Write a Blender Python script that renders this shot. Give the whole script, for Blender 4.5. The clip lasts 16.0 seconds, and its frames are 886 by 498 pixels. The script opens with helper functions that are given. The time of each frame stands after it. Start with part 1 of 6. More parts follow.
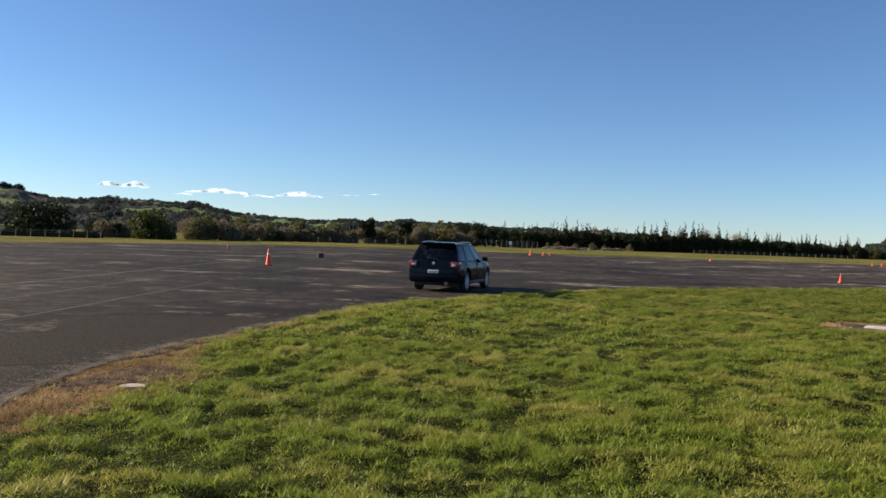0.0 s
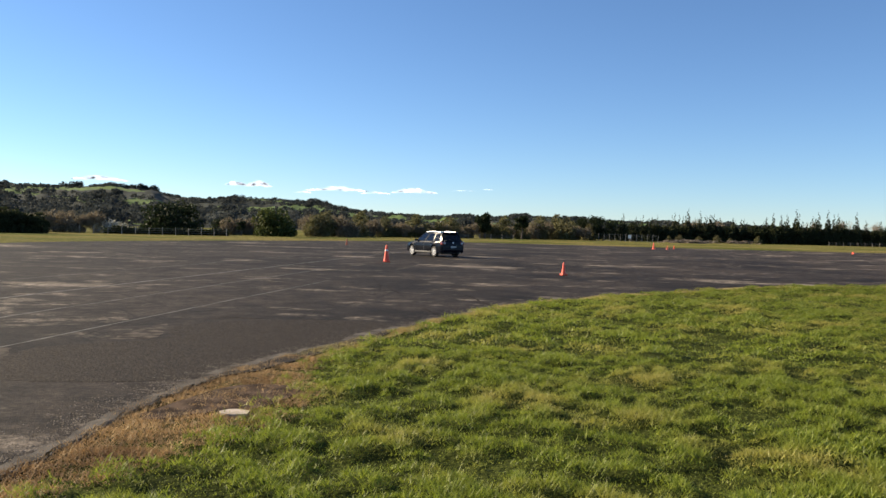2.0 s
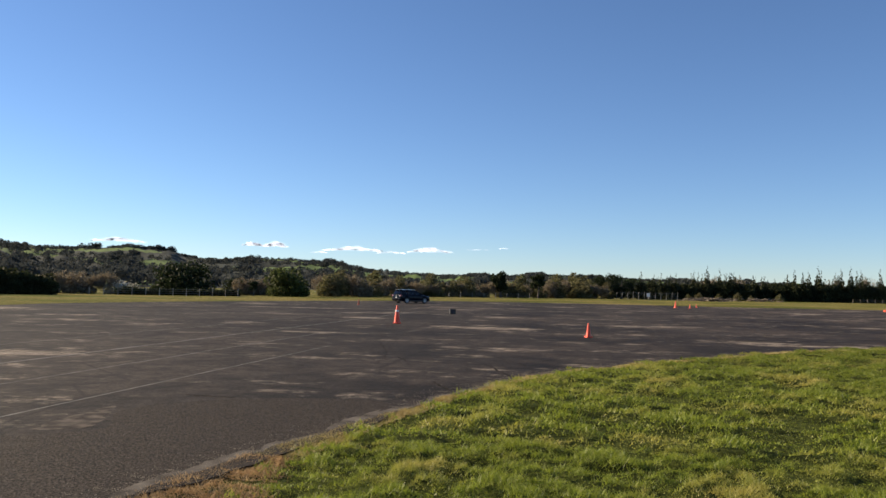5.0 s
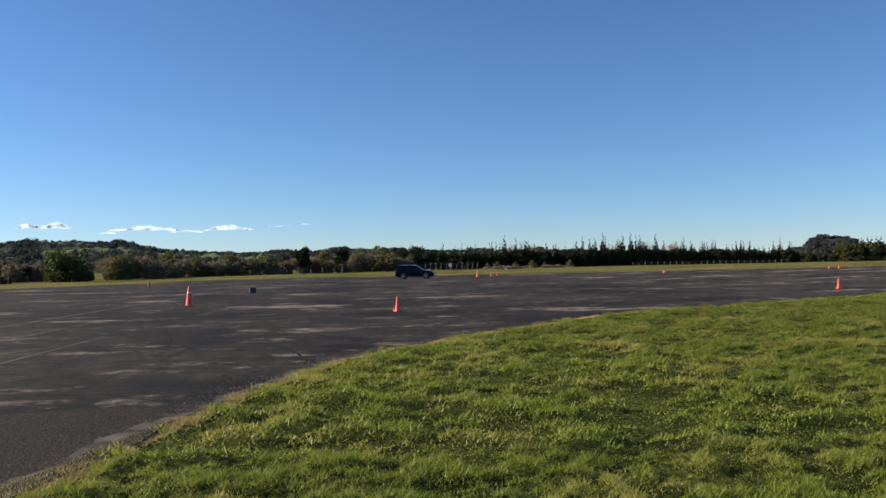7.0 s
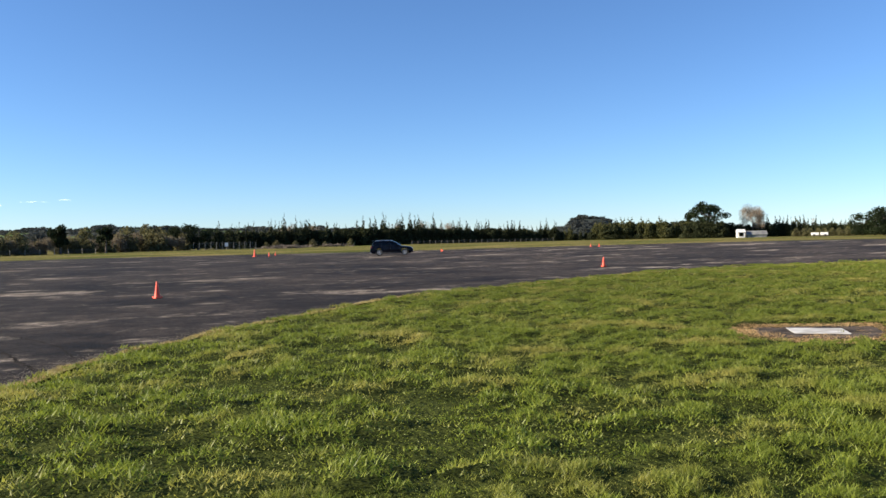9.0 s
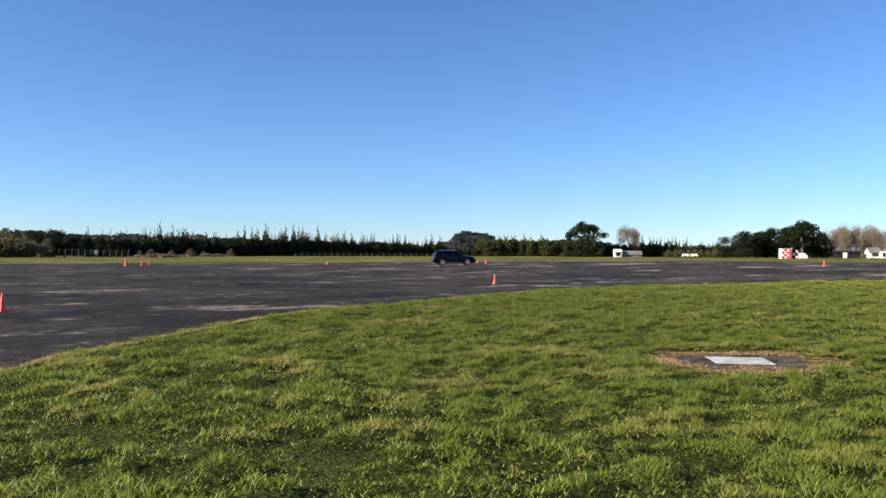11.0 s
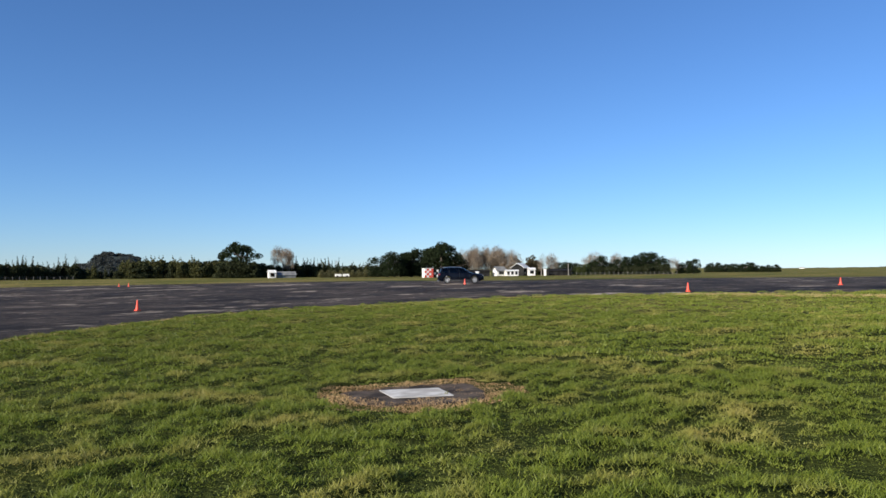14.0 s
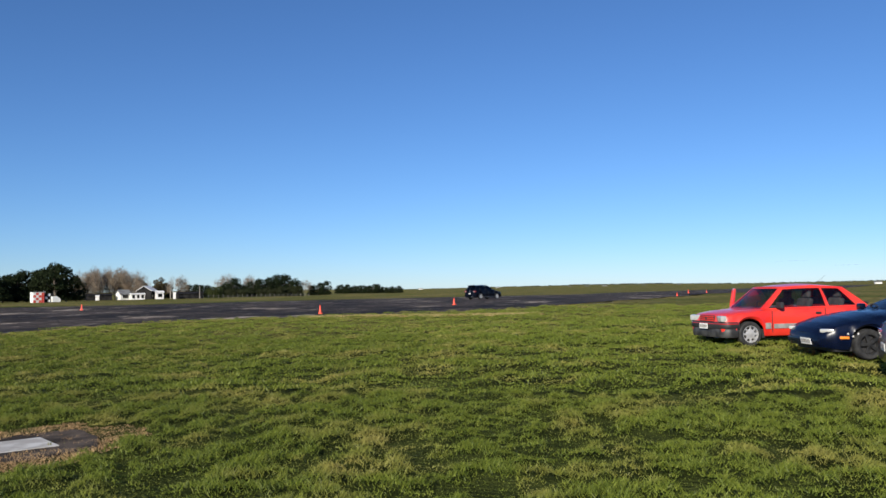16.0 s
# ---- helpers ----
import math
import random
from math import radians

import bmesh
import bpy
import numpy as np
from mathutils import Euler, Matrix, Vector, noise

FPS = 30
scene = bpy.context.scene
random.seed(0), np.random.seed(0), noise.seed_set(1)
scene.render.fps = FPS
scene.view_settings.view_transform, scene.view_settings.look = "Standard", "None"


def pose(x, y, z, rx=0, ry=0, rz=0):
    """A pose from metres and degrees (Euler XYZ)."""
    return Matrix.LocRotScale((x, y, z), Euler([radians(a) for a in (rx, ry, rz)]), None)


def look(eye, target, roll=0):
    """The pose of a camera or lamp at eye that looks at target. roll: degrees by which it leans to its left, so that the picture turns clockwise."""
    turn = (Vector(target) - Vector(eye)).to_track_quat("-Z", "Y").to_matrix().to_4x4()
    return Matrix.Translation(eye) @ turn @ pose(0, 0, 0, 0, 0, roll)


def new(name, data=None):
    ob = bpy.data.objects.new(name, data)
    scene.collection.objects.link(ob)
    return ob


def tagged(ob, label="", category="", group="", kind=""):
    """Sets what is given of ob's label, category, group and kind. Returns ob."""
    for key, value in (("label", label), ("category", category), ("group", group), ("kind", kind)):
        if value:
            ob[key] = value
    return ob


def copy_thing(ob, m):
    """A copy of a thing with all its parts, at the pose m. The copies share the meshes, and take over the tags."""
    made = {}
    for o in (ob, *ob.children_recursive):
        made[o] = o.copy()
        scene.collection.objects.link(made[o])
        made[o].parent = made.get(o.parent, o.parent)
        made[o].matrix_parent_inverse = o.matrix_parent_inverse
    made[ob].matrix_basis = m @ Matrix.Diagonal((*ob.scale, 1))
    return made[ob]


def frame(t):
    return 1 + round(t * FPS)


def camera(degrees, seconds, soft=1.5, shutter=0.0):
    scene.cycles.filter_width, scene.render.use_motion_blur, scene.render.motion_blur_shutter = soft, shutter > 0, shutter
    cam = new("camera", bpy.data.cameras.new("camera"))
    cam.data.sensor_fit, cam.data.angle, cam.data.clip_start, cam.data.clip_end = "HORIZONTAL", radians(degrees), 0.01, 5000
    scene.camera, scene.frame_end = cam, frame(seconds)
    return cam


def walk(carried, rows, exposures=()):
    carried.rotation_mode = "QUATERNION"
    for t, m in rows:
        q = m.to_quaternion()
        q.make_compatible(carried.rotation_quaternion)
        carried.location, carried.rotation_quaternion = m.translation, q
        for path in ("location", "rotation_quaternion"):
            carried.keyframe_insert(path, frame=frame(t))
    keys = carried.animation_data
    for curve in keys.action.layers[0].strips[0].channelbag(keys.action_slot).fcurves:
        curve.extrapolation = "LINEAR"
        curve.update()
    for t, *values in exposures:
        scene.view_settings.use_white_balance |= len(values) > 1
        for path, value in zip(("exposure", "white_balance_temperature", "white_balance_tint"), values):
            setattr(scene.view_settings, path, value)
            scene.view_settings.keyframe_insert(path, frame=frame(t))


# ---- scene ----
cam = camera(57.1, 16.0)
PATH = [
    (0, (0.001, -0.018, 1.678), (-0.004, 1.982, 1.654), 2.0),
    (0.5, (-0.279, 0.384, 1.723), (-0.239, 2.384, 1.752), 0.7),
    (1, (-0.311, 0.823, 1.664), (-0.263, 2.822, 1.629), 0.3),
    (1.5, (-0.334, 1.275, 1.652), (-0.459, 3.271, 1.594), 1.2),
    (2, (-0.432, 1.722, 1.667), (-0.716, 3.701, 1.622), 1.4),
    (2.5, (-0.434, 2.165, 1.64), (-0.724, 4.143, 1.58), 2.0),
    (3, (-0.479, 2.599, 1.658), (-0.914, 4.55, 1.596), 3.3),
    (3.5, (-0.628, 2.965, 1.701), (-1.112, 4.904, 1.773), 1.4),
    (6, (-0.802, 5.072, 1.643), (-0.951, 7.063, 1.769), 0.5),
    (6.5, (-0.903, 5.57, 1.654), (-0.935, 7.562, 1.83), -0.6),
    (7, (-0.844, 6.06, 1.631), (-0.689, 8.054, 1.668), -1.1),
    (7.5, (-0.795, 6.461, 1.644), (-0.461, 8.433, 1.639), 0.2),
    (8, (-0.701, 6.941, 1.663), (-0.234, 8.885, 1.644), -0.7),
    (8.5, (-0.566, 7.238, 1.677), (0.026, 9.148, 1.638), -1.7),
    (9, (-0.411, 7.653, 1.689), (0.264, 9.535, 1.663), -1.2),
    (11.5, (0.139, 9.528, 1.723), (1.155, 11.25, 1.757), -0.0),
    (12, (0.357, 9.792, 1.757), (1.463, 11.457, 1.83), -0.7),
    (12.5, (0.519, 10.034, 1.738), (1.724, 11.63, 1.755), -1.3),
    (13, (0.642, 10.364, 1.741), (1.972, 11.856, 1.795), -0.8),
    (13.5, (0.849, 10.604, 1.733), (2.3, 11.979, 1.803), -0.7),
    (14, (1.113, 10.797, 1.74), (2.686, 12.031, 1.795), -0.4),
    (14.5, (1.322, 11.014, 1.759), (3.059, 12.003, 1.817), 0.1),
    (15, (1.508, 11.16, 1.783), (3.348, 11.94, 1.862), -0.0),
    (15.5, (1.588, 11.112, 1.768), (3.476, 11.765, 1.86), 0.2),
    (16, (1.551, 11.021, 1.809), (3.5, 11.461, 1.908), -0.9),
]
EXPOSURE = [(0, 0.98, 6250, 11), (2.5, 1.28, 6500, 11), (3.5, 1.30, 6800, 17), (6.5, 0.82, 6000, 11), (9.0, 1.27, 5850, 11), (12.0, 1.06, 5560, 12), (14.0, 0.80, 5430, 12), (16, 0.52, 5400, 12)]
walk(cam, [(t, look(eye, target, roll)) for t, eye, target, roll in PATH], EXPOSURE)

# ---------------------------------------------------------------- light
SUN_AZ, SUN_EL = -78.0, 23.0
world = bpy.data.worlds.new("world")
scene.world = world
world.use_nodes = True
wn = world.node_tree.nodes
sky = wn.new("ShaderNodeTexSky")
sky.sky_type, sky.sun_disc = "NISHITA", False
sky.sun_elevation, sky.sun_rotation = radians(SUN_EL), radians(SUN_AZ)
sky.altitude, sky.air_density, sky.dust_density, sky.ozone_density = 1500, 1.0, 0.15, 5.0
world.node_tree.links.new(sky.outputs[0], wn["Background"].inputs[0])
wn["Background"].inputs[1].default_value = 0.066
sun_data = bpy.data.lights.new("sun", "SUN")
sun_data.energy, sun_data.angle, sun_data.color = 5.0, radians(0.55), (1.0, 0.83, 0.58)
sun = new("sun", sun_data)
sun_dir = Vector((math.sin(radians(SUN_AZ)) * math.cos(radians(SUN_EL)), math.cos(radians(SUN_AZ)) * math.cos(radians(SUN_EL)), math.sin(radians(SUN_EL))))
sun.matrix_basis = look(sun_dir * 100, (0, 0, 0))


# ---------------------------------------------------------------- materials
def shader(name):
    m = bpy.data.materials.new(name)
    m.use_nodes = True
    return m, m.node_tree.nodes, m.node_tree.links


def surface(name, c1, c2, scale=4.0, rough=0.8, bump=0.2, bump_scale=40.0, metal=0.0, coat=0.0, local=False, low=0.4, high=0.6, spec=0.5):
    """A two-tone surface: broad stains from c1 to c2, fine grain in bump and roughness."""
    m, n, k = shader(name)
    b = n["Principled BSDF"]
    if local:
        co = n.new("ShaderNodeTexCoord").outputs["Object"]
    else:
        co = n.new("ShaderNodeNewGeometry").outputs["Position"]
    broad = n.new("ShaderNodeTexNoise")
    broad.inputs["Scale"].default_value, broad.inputs["Detail"].default_value = scale, 8
    ramp = n.new("ShaderNodeValToRGB")
    ramp.color_ramp.elements[0].position, ramp.color_ramp.elements[1].position = low, high
    ramp.color_ramp.elements[0].color, ramp.color_ramp.elements[1].color = (*c1, 1), (*c2, 1)
    fine = n.new("ShaderNodeTexNoise")
    fine.inputs["Scale"].default_value, fine.inputs["Detail"].default_value = bump_scale, 5
    bp = n.new("ShaderNodeBump")
    bp.inputs["Strength"].default_value, bp.inputs["Distance"].default_value = bump, 0.02
    k.new(co, broad.inputs["Vector"]), k.new(co, fine.inputs["Vector"])
    k.new(broad.outputs["Fac"], ramp.inputs["Fac"]), k.new(ramp.outputs["Color"], b.inputs["Base Color"])
    k.new(fine.outputs["Fac"], bp.inputs["Height"]), k.new(bp.outputs["Normal"], b.inputs["Normal"])
    rr = n.new("ShaderNodeMapRange")
    rr.inputs["To Min"].default_value, rr.inputs["To Max"].default_value = max(0.02, rough - 0.08), min(1, rough + 0.08)
    k.new(fine.outputs["Fac"], rr.inputs["Value"]), k.new(rr.outputs["Result"], b.inputs["Roughness"])
    b.inputs["Metallic"].default_value, b.inputs["Coat Weight"].default_value = metal, coat
    b.inputs["Specular IOR Level"].default_value = spec
    return m


def foliage(name, c1, c2, c3=None, patch=0.25, glow=0.3, rough=0.6, first=0.42, last=0.68, shine=0.08, darker_at=None):
    """Leaves: tone by leaf, and by patches of the plant; some light comes through."""
    m, n, k = shader(name)
    n.remove(n["Principled BSDF"])
    geo = n.new("ShaderNodeNewGeometry")
    ramp = n.new("ShaderNodeValToRGB")
    ramp.color_ramp.elements[0].color, ramp.color_ramp.elements[1].color = (*c1, 1), (*c2, 1)
    k.new(geo.outputs["Random Per Island"], ramp.inputs["Fac"])
    tex = n.new("ShaderNodeTexNoise")
    tex.inputs["Scale"].default_value, tex.inputs["Detail"].default_value = patch, 4
    k.new(geo.outputs["Position"], tex.inputs["Vector"])
    spread = n.new("ShaderNodeMapRange")
    spread.inputs["From Min"].default_value, spread.inputs["From Max"].default_value = first, last
    k.new(tex.outputs["Fac"], spread.inputs["Value"])
    mix = n.new("ShaderNodeMix")
    mix.data_type = "RGBA"
    mix.inputs["B"].default_value = (*(c3 or c2), 1)
    k.new(spread.outputs["Result"], mix.inputs["Factor"]), k.new(ramp.outputs["Color"], mix.inputs["A"])
    tone = mix.outputs["Result"]
    if darker_at:  # a stretch of the field darkened around a point: (x, y, inner, outer, depth)
        dist, fade, deep, wave = n.new("ShaderNodeVectorMath"), n.new("ShaderNodeMapRange"), n.new("ShaderNodeMix"), n.new("ShaderNodeMath")
        dist.operation, dist.inputs[1].default_value = "DISTANCE", (darker_at[0], darker_at[1], 0)
        wave.operation, wave.inputs[1].default_value, wave.inputs[2].default_value = "MULTIPLY_ADD", 14.0, -7.0
        total = n.new("ShaderNodeMath")
        k.new(geo.outputs["Position"], dist.inputs[0]), k.new(tex.outputs["Fac"], wave.inputs[0]), k.new(wave.outputs[0], total.inputs[0]), k.new(dist.outputs["Value"], total.inputs[1])
        fade.inputs["From Min"].default_value, fade.inputs["From Max"].default_value = darker_at[2], darker_at[3]
        fade.inputs["To Min"].default_value, fade.inputs["To Max"].default_value = darker_at[4], 1.0
        k.new(total.outputs[0], fade.inputs["Value"])
        deep.data_type, deep.blend_type = "RGBA", "MULTIPLY"
        deep.inputs["Factor"].default_value = 1.0
        k.new(tone, deep.inputs["A"]), k.new(fade.outputs["Result"], deep.inputs["B"])
        tone = deep.outputs["Result"]
    dif, tra = n.new("ShaderNodeBsdfPrincipled"), n.new("ShaderNodeBsdfTranslucent")
    dif.inputs["Roughness"].default_value, dif.inputs["Specular IOR Level"].default_value = rough, shine
    k.new(tone, dif.inputs["Base Color"]), k.new(tone, tra.inputs["Color"])
    ms = n.new("ShaderNodeMixShader")
    ms.inputs["Fac"].default_value = glow
    k.new(dif.outputs[0], ms.inputs[1]), k.new(tra.outputs[0], ms.inputs[2])
    k.new(ms.outputs[0], n["Material Output"].inputs["Surface"])
    return m


def glass_material(name, tint):
    m, n, k = shader(name)
    n.remove(n["Principled BSDF"])
    clear, gloss, fr, ms = n.new("ShaderNodeBsdfTransparent"), n.new("ShaderNodeBsdfGlossy"), n.new("ShaderNodeFresnel"), n.new("ShaderNodeMixShader")
    clear.inputs["Color"].default_value = (*tint, 1)
    gloss.inputs["Roughness"].default_value = 0.03
    fr.inputs["IOR"].default_value = 1.5
    k.new(fr.outputs[0], ms.inputs["Fac"]), k.new(clear.outputs[0], ms.inputs[1]), k.new(gloss.outputs[0], ms.inputs[2])
    k.new(ms.outputs[0], n["Material Output"].inputs["Surface"])
    return m


def asphalt_material():
    """Old airfield seal: dark binder, pale worn patches, faint cracks, stone chip grain."""
    m, n, k = shader("asphalt")
    b = n["Principled BSDF"]
    pos = n.new("ShaderNodeNewGeometry").outputs["Position"]

    def tex(scale, detail, rough=0.55, stretch=None):
        t = n.new("ShaderNodeTexNoise")
        t.inputs["Scale"].default_value, t.inputs["Detail"].default_value, t.inputs["Roughness"].default_value = scale, detail, rough
        if stretch:
            mp = n.new("ShaderNodeMapping")
            mp.inputs["Scale"].default_value = stretch
            k.new(pos, mp.inputs["Vector"]), k.new(mp.outputs[0], t.inputs["Vector"])
        else:
            k.new(pos, t.inputs["Vector"])
        return t.outputs["Fac"]

    def ramp(fac, p0, p1, c0, c1):
        r = n.new("ShaderNodeValToRGB")
        r.color_ramp.elements[0].position, r.color_ramp.elements[1].position = p0, p1
        r.color_ramp.elements[0].color, r.color_ramp.elements[1].color = (*c0, 1), (*c1, 1)
        k.new(fac, r.inputs["Fac"])
        return r.outputs["Color"]

    def mix(kind, fac, a, c):
        x = n.new("ShaderNodeMix")
        x.data_type, x.blend_type = "RGBA", kind
        x.inputs["Factor"].default_value = fac
        k.new(a, x.inputs["A"]), k.new(c, x.inputs["B"])
        return x.outputs["Result"]

    base = ramp(tex(0.13, 13, 0.70), 0.40, 0.61, (0.0085, 0.0067, 0.0053), (0.044, 0.0357, 0.0287))
    pale = ramp(tex(0.17, 15, 0.72, (0.7, 1.0, 1.0)), 0.565, 0.61, (0, 0, 0), (0.160, 0.138, 0.111))
    scuff = ramp(tex(0.50, 14, 0.76, (0.75, 1.0, 1.0)), 0.56, 0.63, (0, 0, 0), (0.108, 0.094, 0.076))
    chips = ramp(tex(20, 6, 0.85), 0.36, 0.66, (0.2, 0.2, 0.2), (1.75, 1.72, 1.68))
    mottle = ramp(tex(1.3, 14, 0.86), 0.40, 0.60, (0.25, 0.24, 0.23), (1.9, 1.88, 1.85))
    col = mix("MULTIPLY", 1.0, mix("MULTIPLY", 1.0, mix("ADD", 1.0, mix("ADD", 1.0, base, scuff), pale), chips), mottle)
    # the runway side is paler than the apron
    sep, east_tone = n.new("ShaderNodeSeparateXYZ"), n.new("ShaderNodeMapRange")
    east_tone.inputs["From Min"].default_value, east_tone.inputs["From Max"].default_value = -8.0, 30.0
    east_tone.inputs["To Min"].default_value, east_tone.inputs["To Max"].default_value = 0.88, 1.5
    k.new(pos, sep.inputs[0]), k.new(sep.outputs["X"], east_tone.inputs["Value"])
    col = mix("MULTIPLY", 1.0, col, east_tone.outputs["Result"])
    vor = n.new("ShaderNodeTexVoronoi")
    vor.feature, vor.inputs["Scale"].default_value = "DISTANCE_TO_EDGE", 0.22
    k.new(pos, vor.inputs["Vector"])
    crack = ramp(vor.outputs["Distance"], 0.0, 0.010, (0.35, 0.35, 0.35), (1, 1, 1))
    k.new(mix("MULTIPLY", 1.0, col, crack), b.inputs["Base Color"])
    bp = n.new("ShaderNodeBump")
    bp.inputs["Strength"].default_value, bp.inputs["Distance"].default_value = 0.5, 0.012
    k.new(tex(60, 3), bp.inputs["Height"]), k.new(bp.outputs[0], b.inputs["Normal"])
    b.inputs["Roughness"].default_value, b.inputs["Specular IOR Level"].default_value = 0.85, 0.12
    return m


def ground_material():
    """Mown field: thatch darkened for blade shade near the walk, open field drier, yellower."""
    m, n, k = shader("field_grass")
    b = n["Principled BSDF"]
    pos = n.new("ShaderNodeNewGeometry").outputs["Position"]
    t1, t2, t3 = (n.new("ShaderNodeTexNoise") for _ in range(3))
    for t, s, d in ((t1, 0.06, 8), (t2, 1.6, 10), (t3, 14, 6)):
        t.inputs["Scale"].default_value, t.inputs["Detail"].default_value = s, d
        k.new(pos, t.inputs["Vector"])
    r1, r2 = n.new("ShaderNodeValToRGB"), n.new("ShaderNodeValToRGB")
    for r, p0, p1, c0, c1 in ((r1, 0.4, 0.62, (0.108, 0.120, 0.028), (0.235, 0.196, 0.074)), (r2, 0.35, 0.7, (0.45, 0.48, 0.4), (1.35, 1.3, 1.2))):
        r.color_ramp.elements[0].position, r.color_ramp.elements[1].position = p0, p1
        r.color_ramp.elements[0].color, r.color_ramp.elements[1].color = (*c0, 1), (*c1, 1)
    k.new(t1.outputs["Fac"], r1.inputs["Fac"]), k.new(t2.outputs["Fac"], r2.inputs["Fac"])
    x = n.new("ShaderNodeMix")
    x.data_type, x.blend_type = "RGBA", "MULTIPLY"
    x.inputs["Factor"].default_value = 1.0
    # the dark thatch tone also carries the shade between the blades
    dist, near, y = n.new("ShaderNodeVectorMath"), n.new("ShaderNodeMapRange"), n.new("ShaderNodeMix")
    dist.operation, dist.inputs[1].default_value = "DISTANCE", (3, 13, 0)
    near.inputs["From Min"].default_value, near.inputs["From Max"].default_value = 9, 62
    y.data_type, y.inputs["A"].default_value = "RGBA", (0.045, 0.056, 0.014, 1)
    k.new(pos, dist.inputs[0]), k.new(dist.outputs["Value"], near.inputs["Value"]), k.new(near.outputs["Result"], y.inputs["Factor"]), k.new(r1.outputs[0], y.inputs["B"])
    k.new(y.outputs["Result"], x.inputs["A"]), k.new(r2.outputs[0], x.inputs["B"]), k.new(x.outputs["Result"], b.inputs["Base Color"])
    bp = n.new("ShaderNodeBump")
    bp.inputs["Strength"].default_value, bp.inputs["Distance"].default_value = 0.9, 0.08
    k.new(t3.outputs["Fac"], bp.inputs["Height"]), k.new(bp.outputs[0], b.inputs["Normal"])
    b.inputs["Roughness"].default_value, b.inputs["Specular IOR Level"].default_value = 0.95, 0.03
    return m


def hill_material(fields=0.66):
    """Far hillside: dark bush greyed like the hazed woods, lighter paddocks cut into it."""
    m, n, k = shader("hillside")
    b = n["Principled BSDF"]
    pos = n.new("ShaderNodeNewGeometry").outputs["Position"]
    t, v = n.new("ShaderNodeTexNoise"), n.new("ShaderNodeTexVoronoi")
    t.inputs["Scale"].default_value, t.inputs["Detail"].default_value = 0.02, 10
    v.inputs["Scale"].default_value = 0.0065
    mp = n.new("ShaderNodeMapping")
    mp.inputs["Scale"].default_value = (1, 1, 3.0)
    k.new(pos, t.inputs["Vector"]), k.new(pos, mp.inputs["Vector"]), k.new(mp.outputs[0], v.inputs["Vector"])
    r1, r2 = n.new("ShaderNodeValToRGB"), n.new("ShaderNodeValToRGB")
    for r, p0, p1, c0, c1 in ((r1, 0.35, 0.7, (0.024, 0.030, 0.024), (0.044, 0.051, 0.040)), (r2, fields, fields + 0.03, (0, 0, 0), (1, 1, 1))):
        r.color_ramp.elements[0].position, r.color_ramp.elements[1].position = p0, p1
        r.color_ramp.elements[0].color, r.color_ramp.elements[1].color = (*c0, 1), (*c1, 1)
    sep = n.new("ShaderNodeSeparateColor")
    k.new(v.outputs["Color"], sep.inputs[0]), k.new(sep.outputs[0], r2.inputs["Fac"]), k.new(t.outputs["Fac"], r1.inputs["Fac"])
    x = n.new("ShaderNodeMix")
    x.data_type = "RGBA"
    x.inputs["B"].default_value = (0.10, 0.145, 0.045, 1)
    k.new(r2.outputs[0], x.inputs["Factor"]), k.new(r1.outputs[0], x.inputs["A"]), k.new(x.outputs["Result"], b.inputs["Base Color"])
    b.inputs["Roughness"].default_value, b.inputs["Specular IOR Level"].default_value = 0.95, 0.1
    return m


def cloud_material(name="cloud_vapour", tone=0.9, light=0.42, most=0.34):
    m, n, k = shader(name)
    b = n["Principled BSDF"]
    b.inputs["Base Color"].default_value, b.inputs["Roughness"].default_value = (tone, tone, tone, 1), 1.0
    # emission stands in for sunlight scattered through the vapour
    b.inputs["Emission Color"].default_value, b.inputs["Emission Strength"].default_value = (0.9, 0.93, 1.0, 1), light
    t, r = n.new("ShaderNodeTexNoise"), n.new("ShaderNodeMapRange")
    t.inputs["Scale"].default_value, t.inputs["Detail"].default_value = 0.03, 7
    r.inputs["From Min"].default_value, r.inputs["From Max"].default_value, r.inputs["To Max"].default_value = 0.36, 0.72, most
    k.new(n.new("ShaderNodeNewGeometry").outputs["Position"], t.inputs["Vector"]), k.new(t.outputs["Fac"], r.inputs["Value"]), k.new(r.outputs["Result"], b.inputs["Alpha"])
    return m


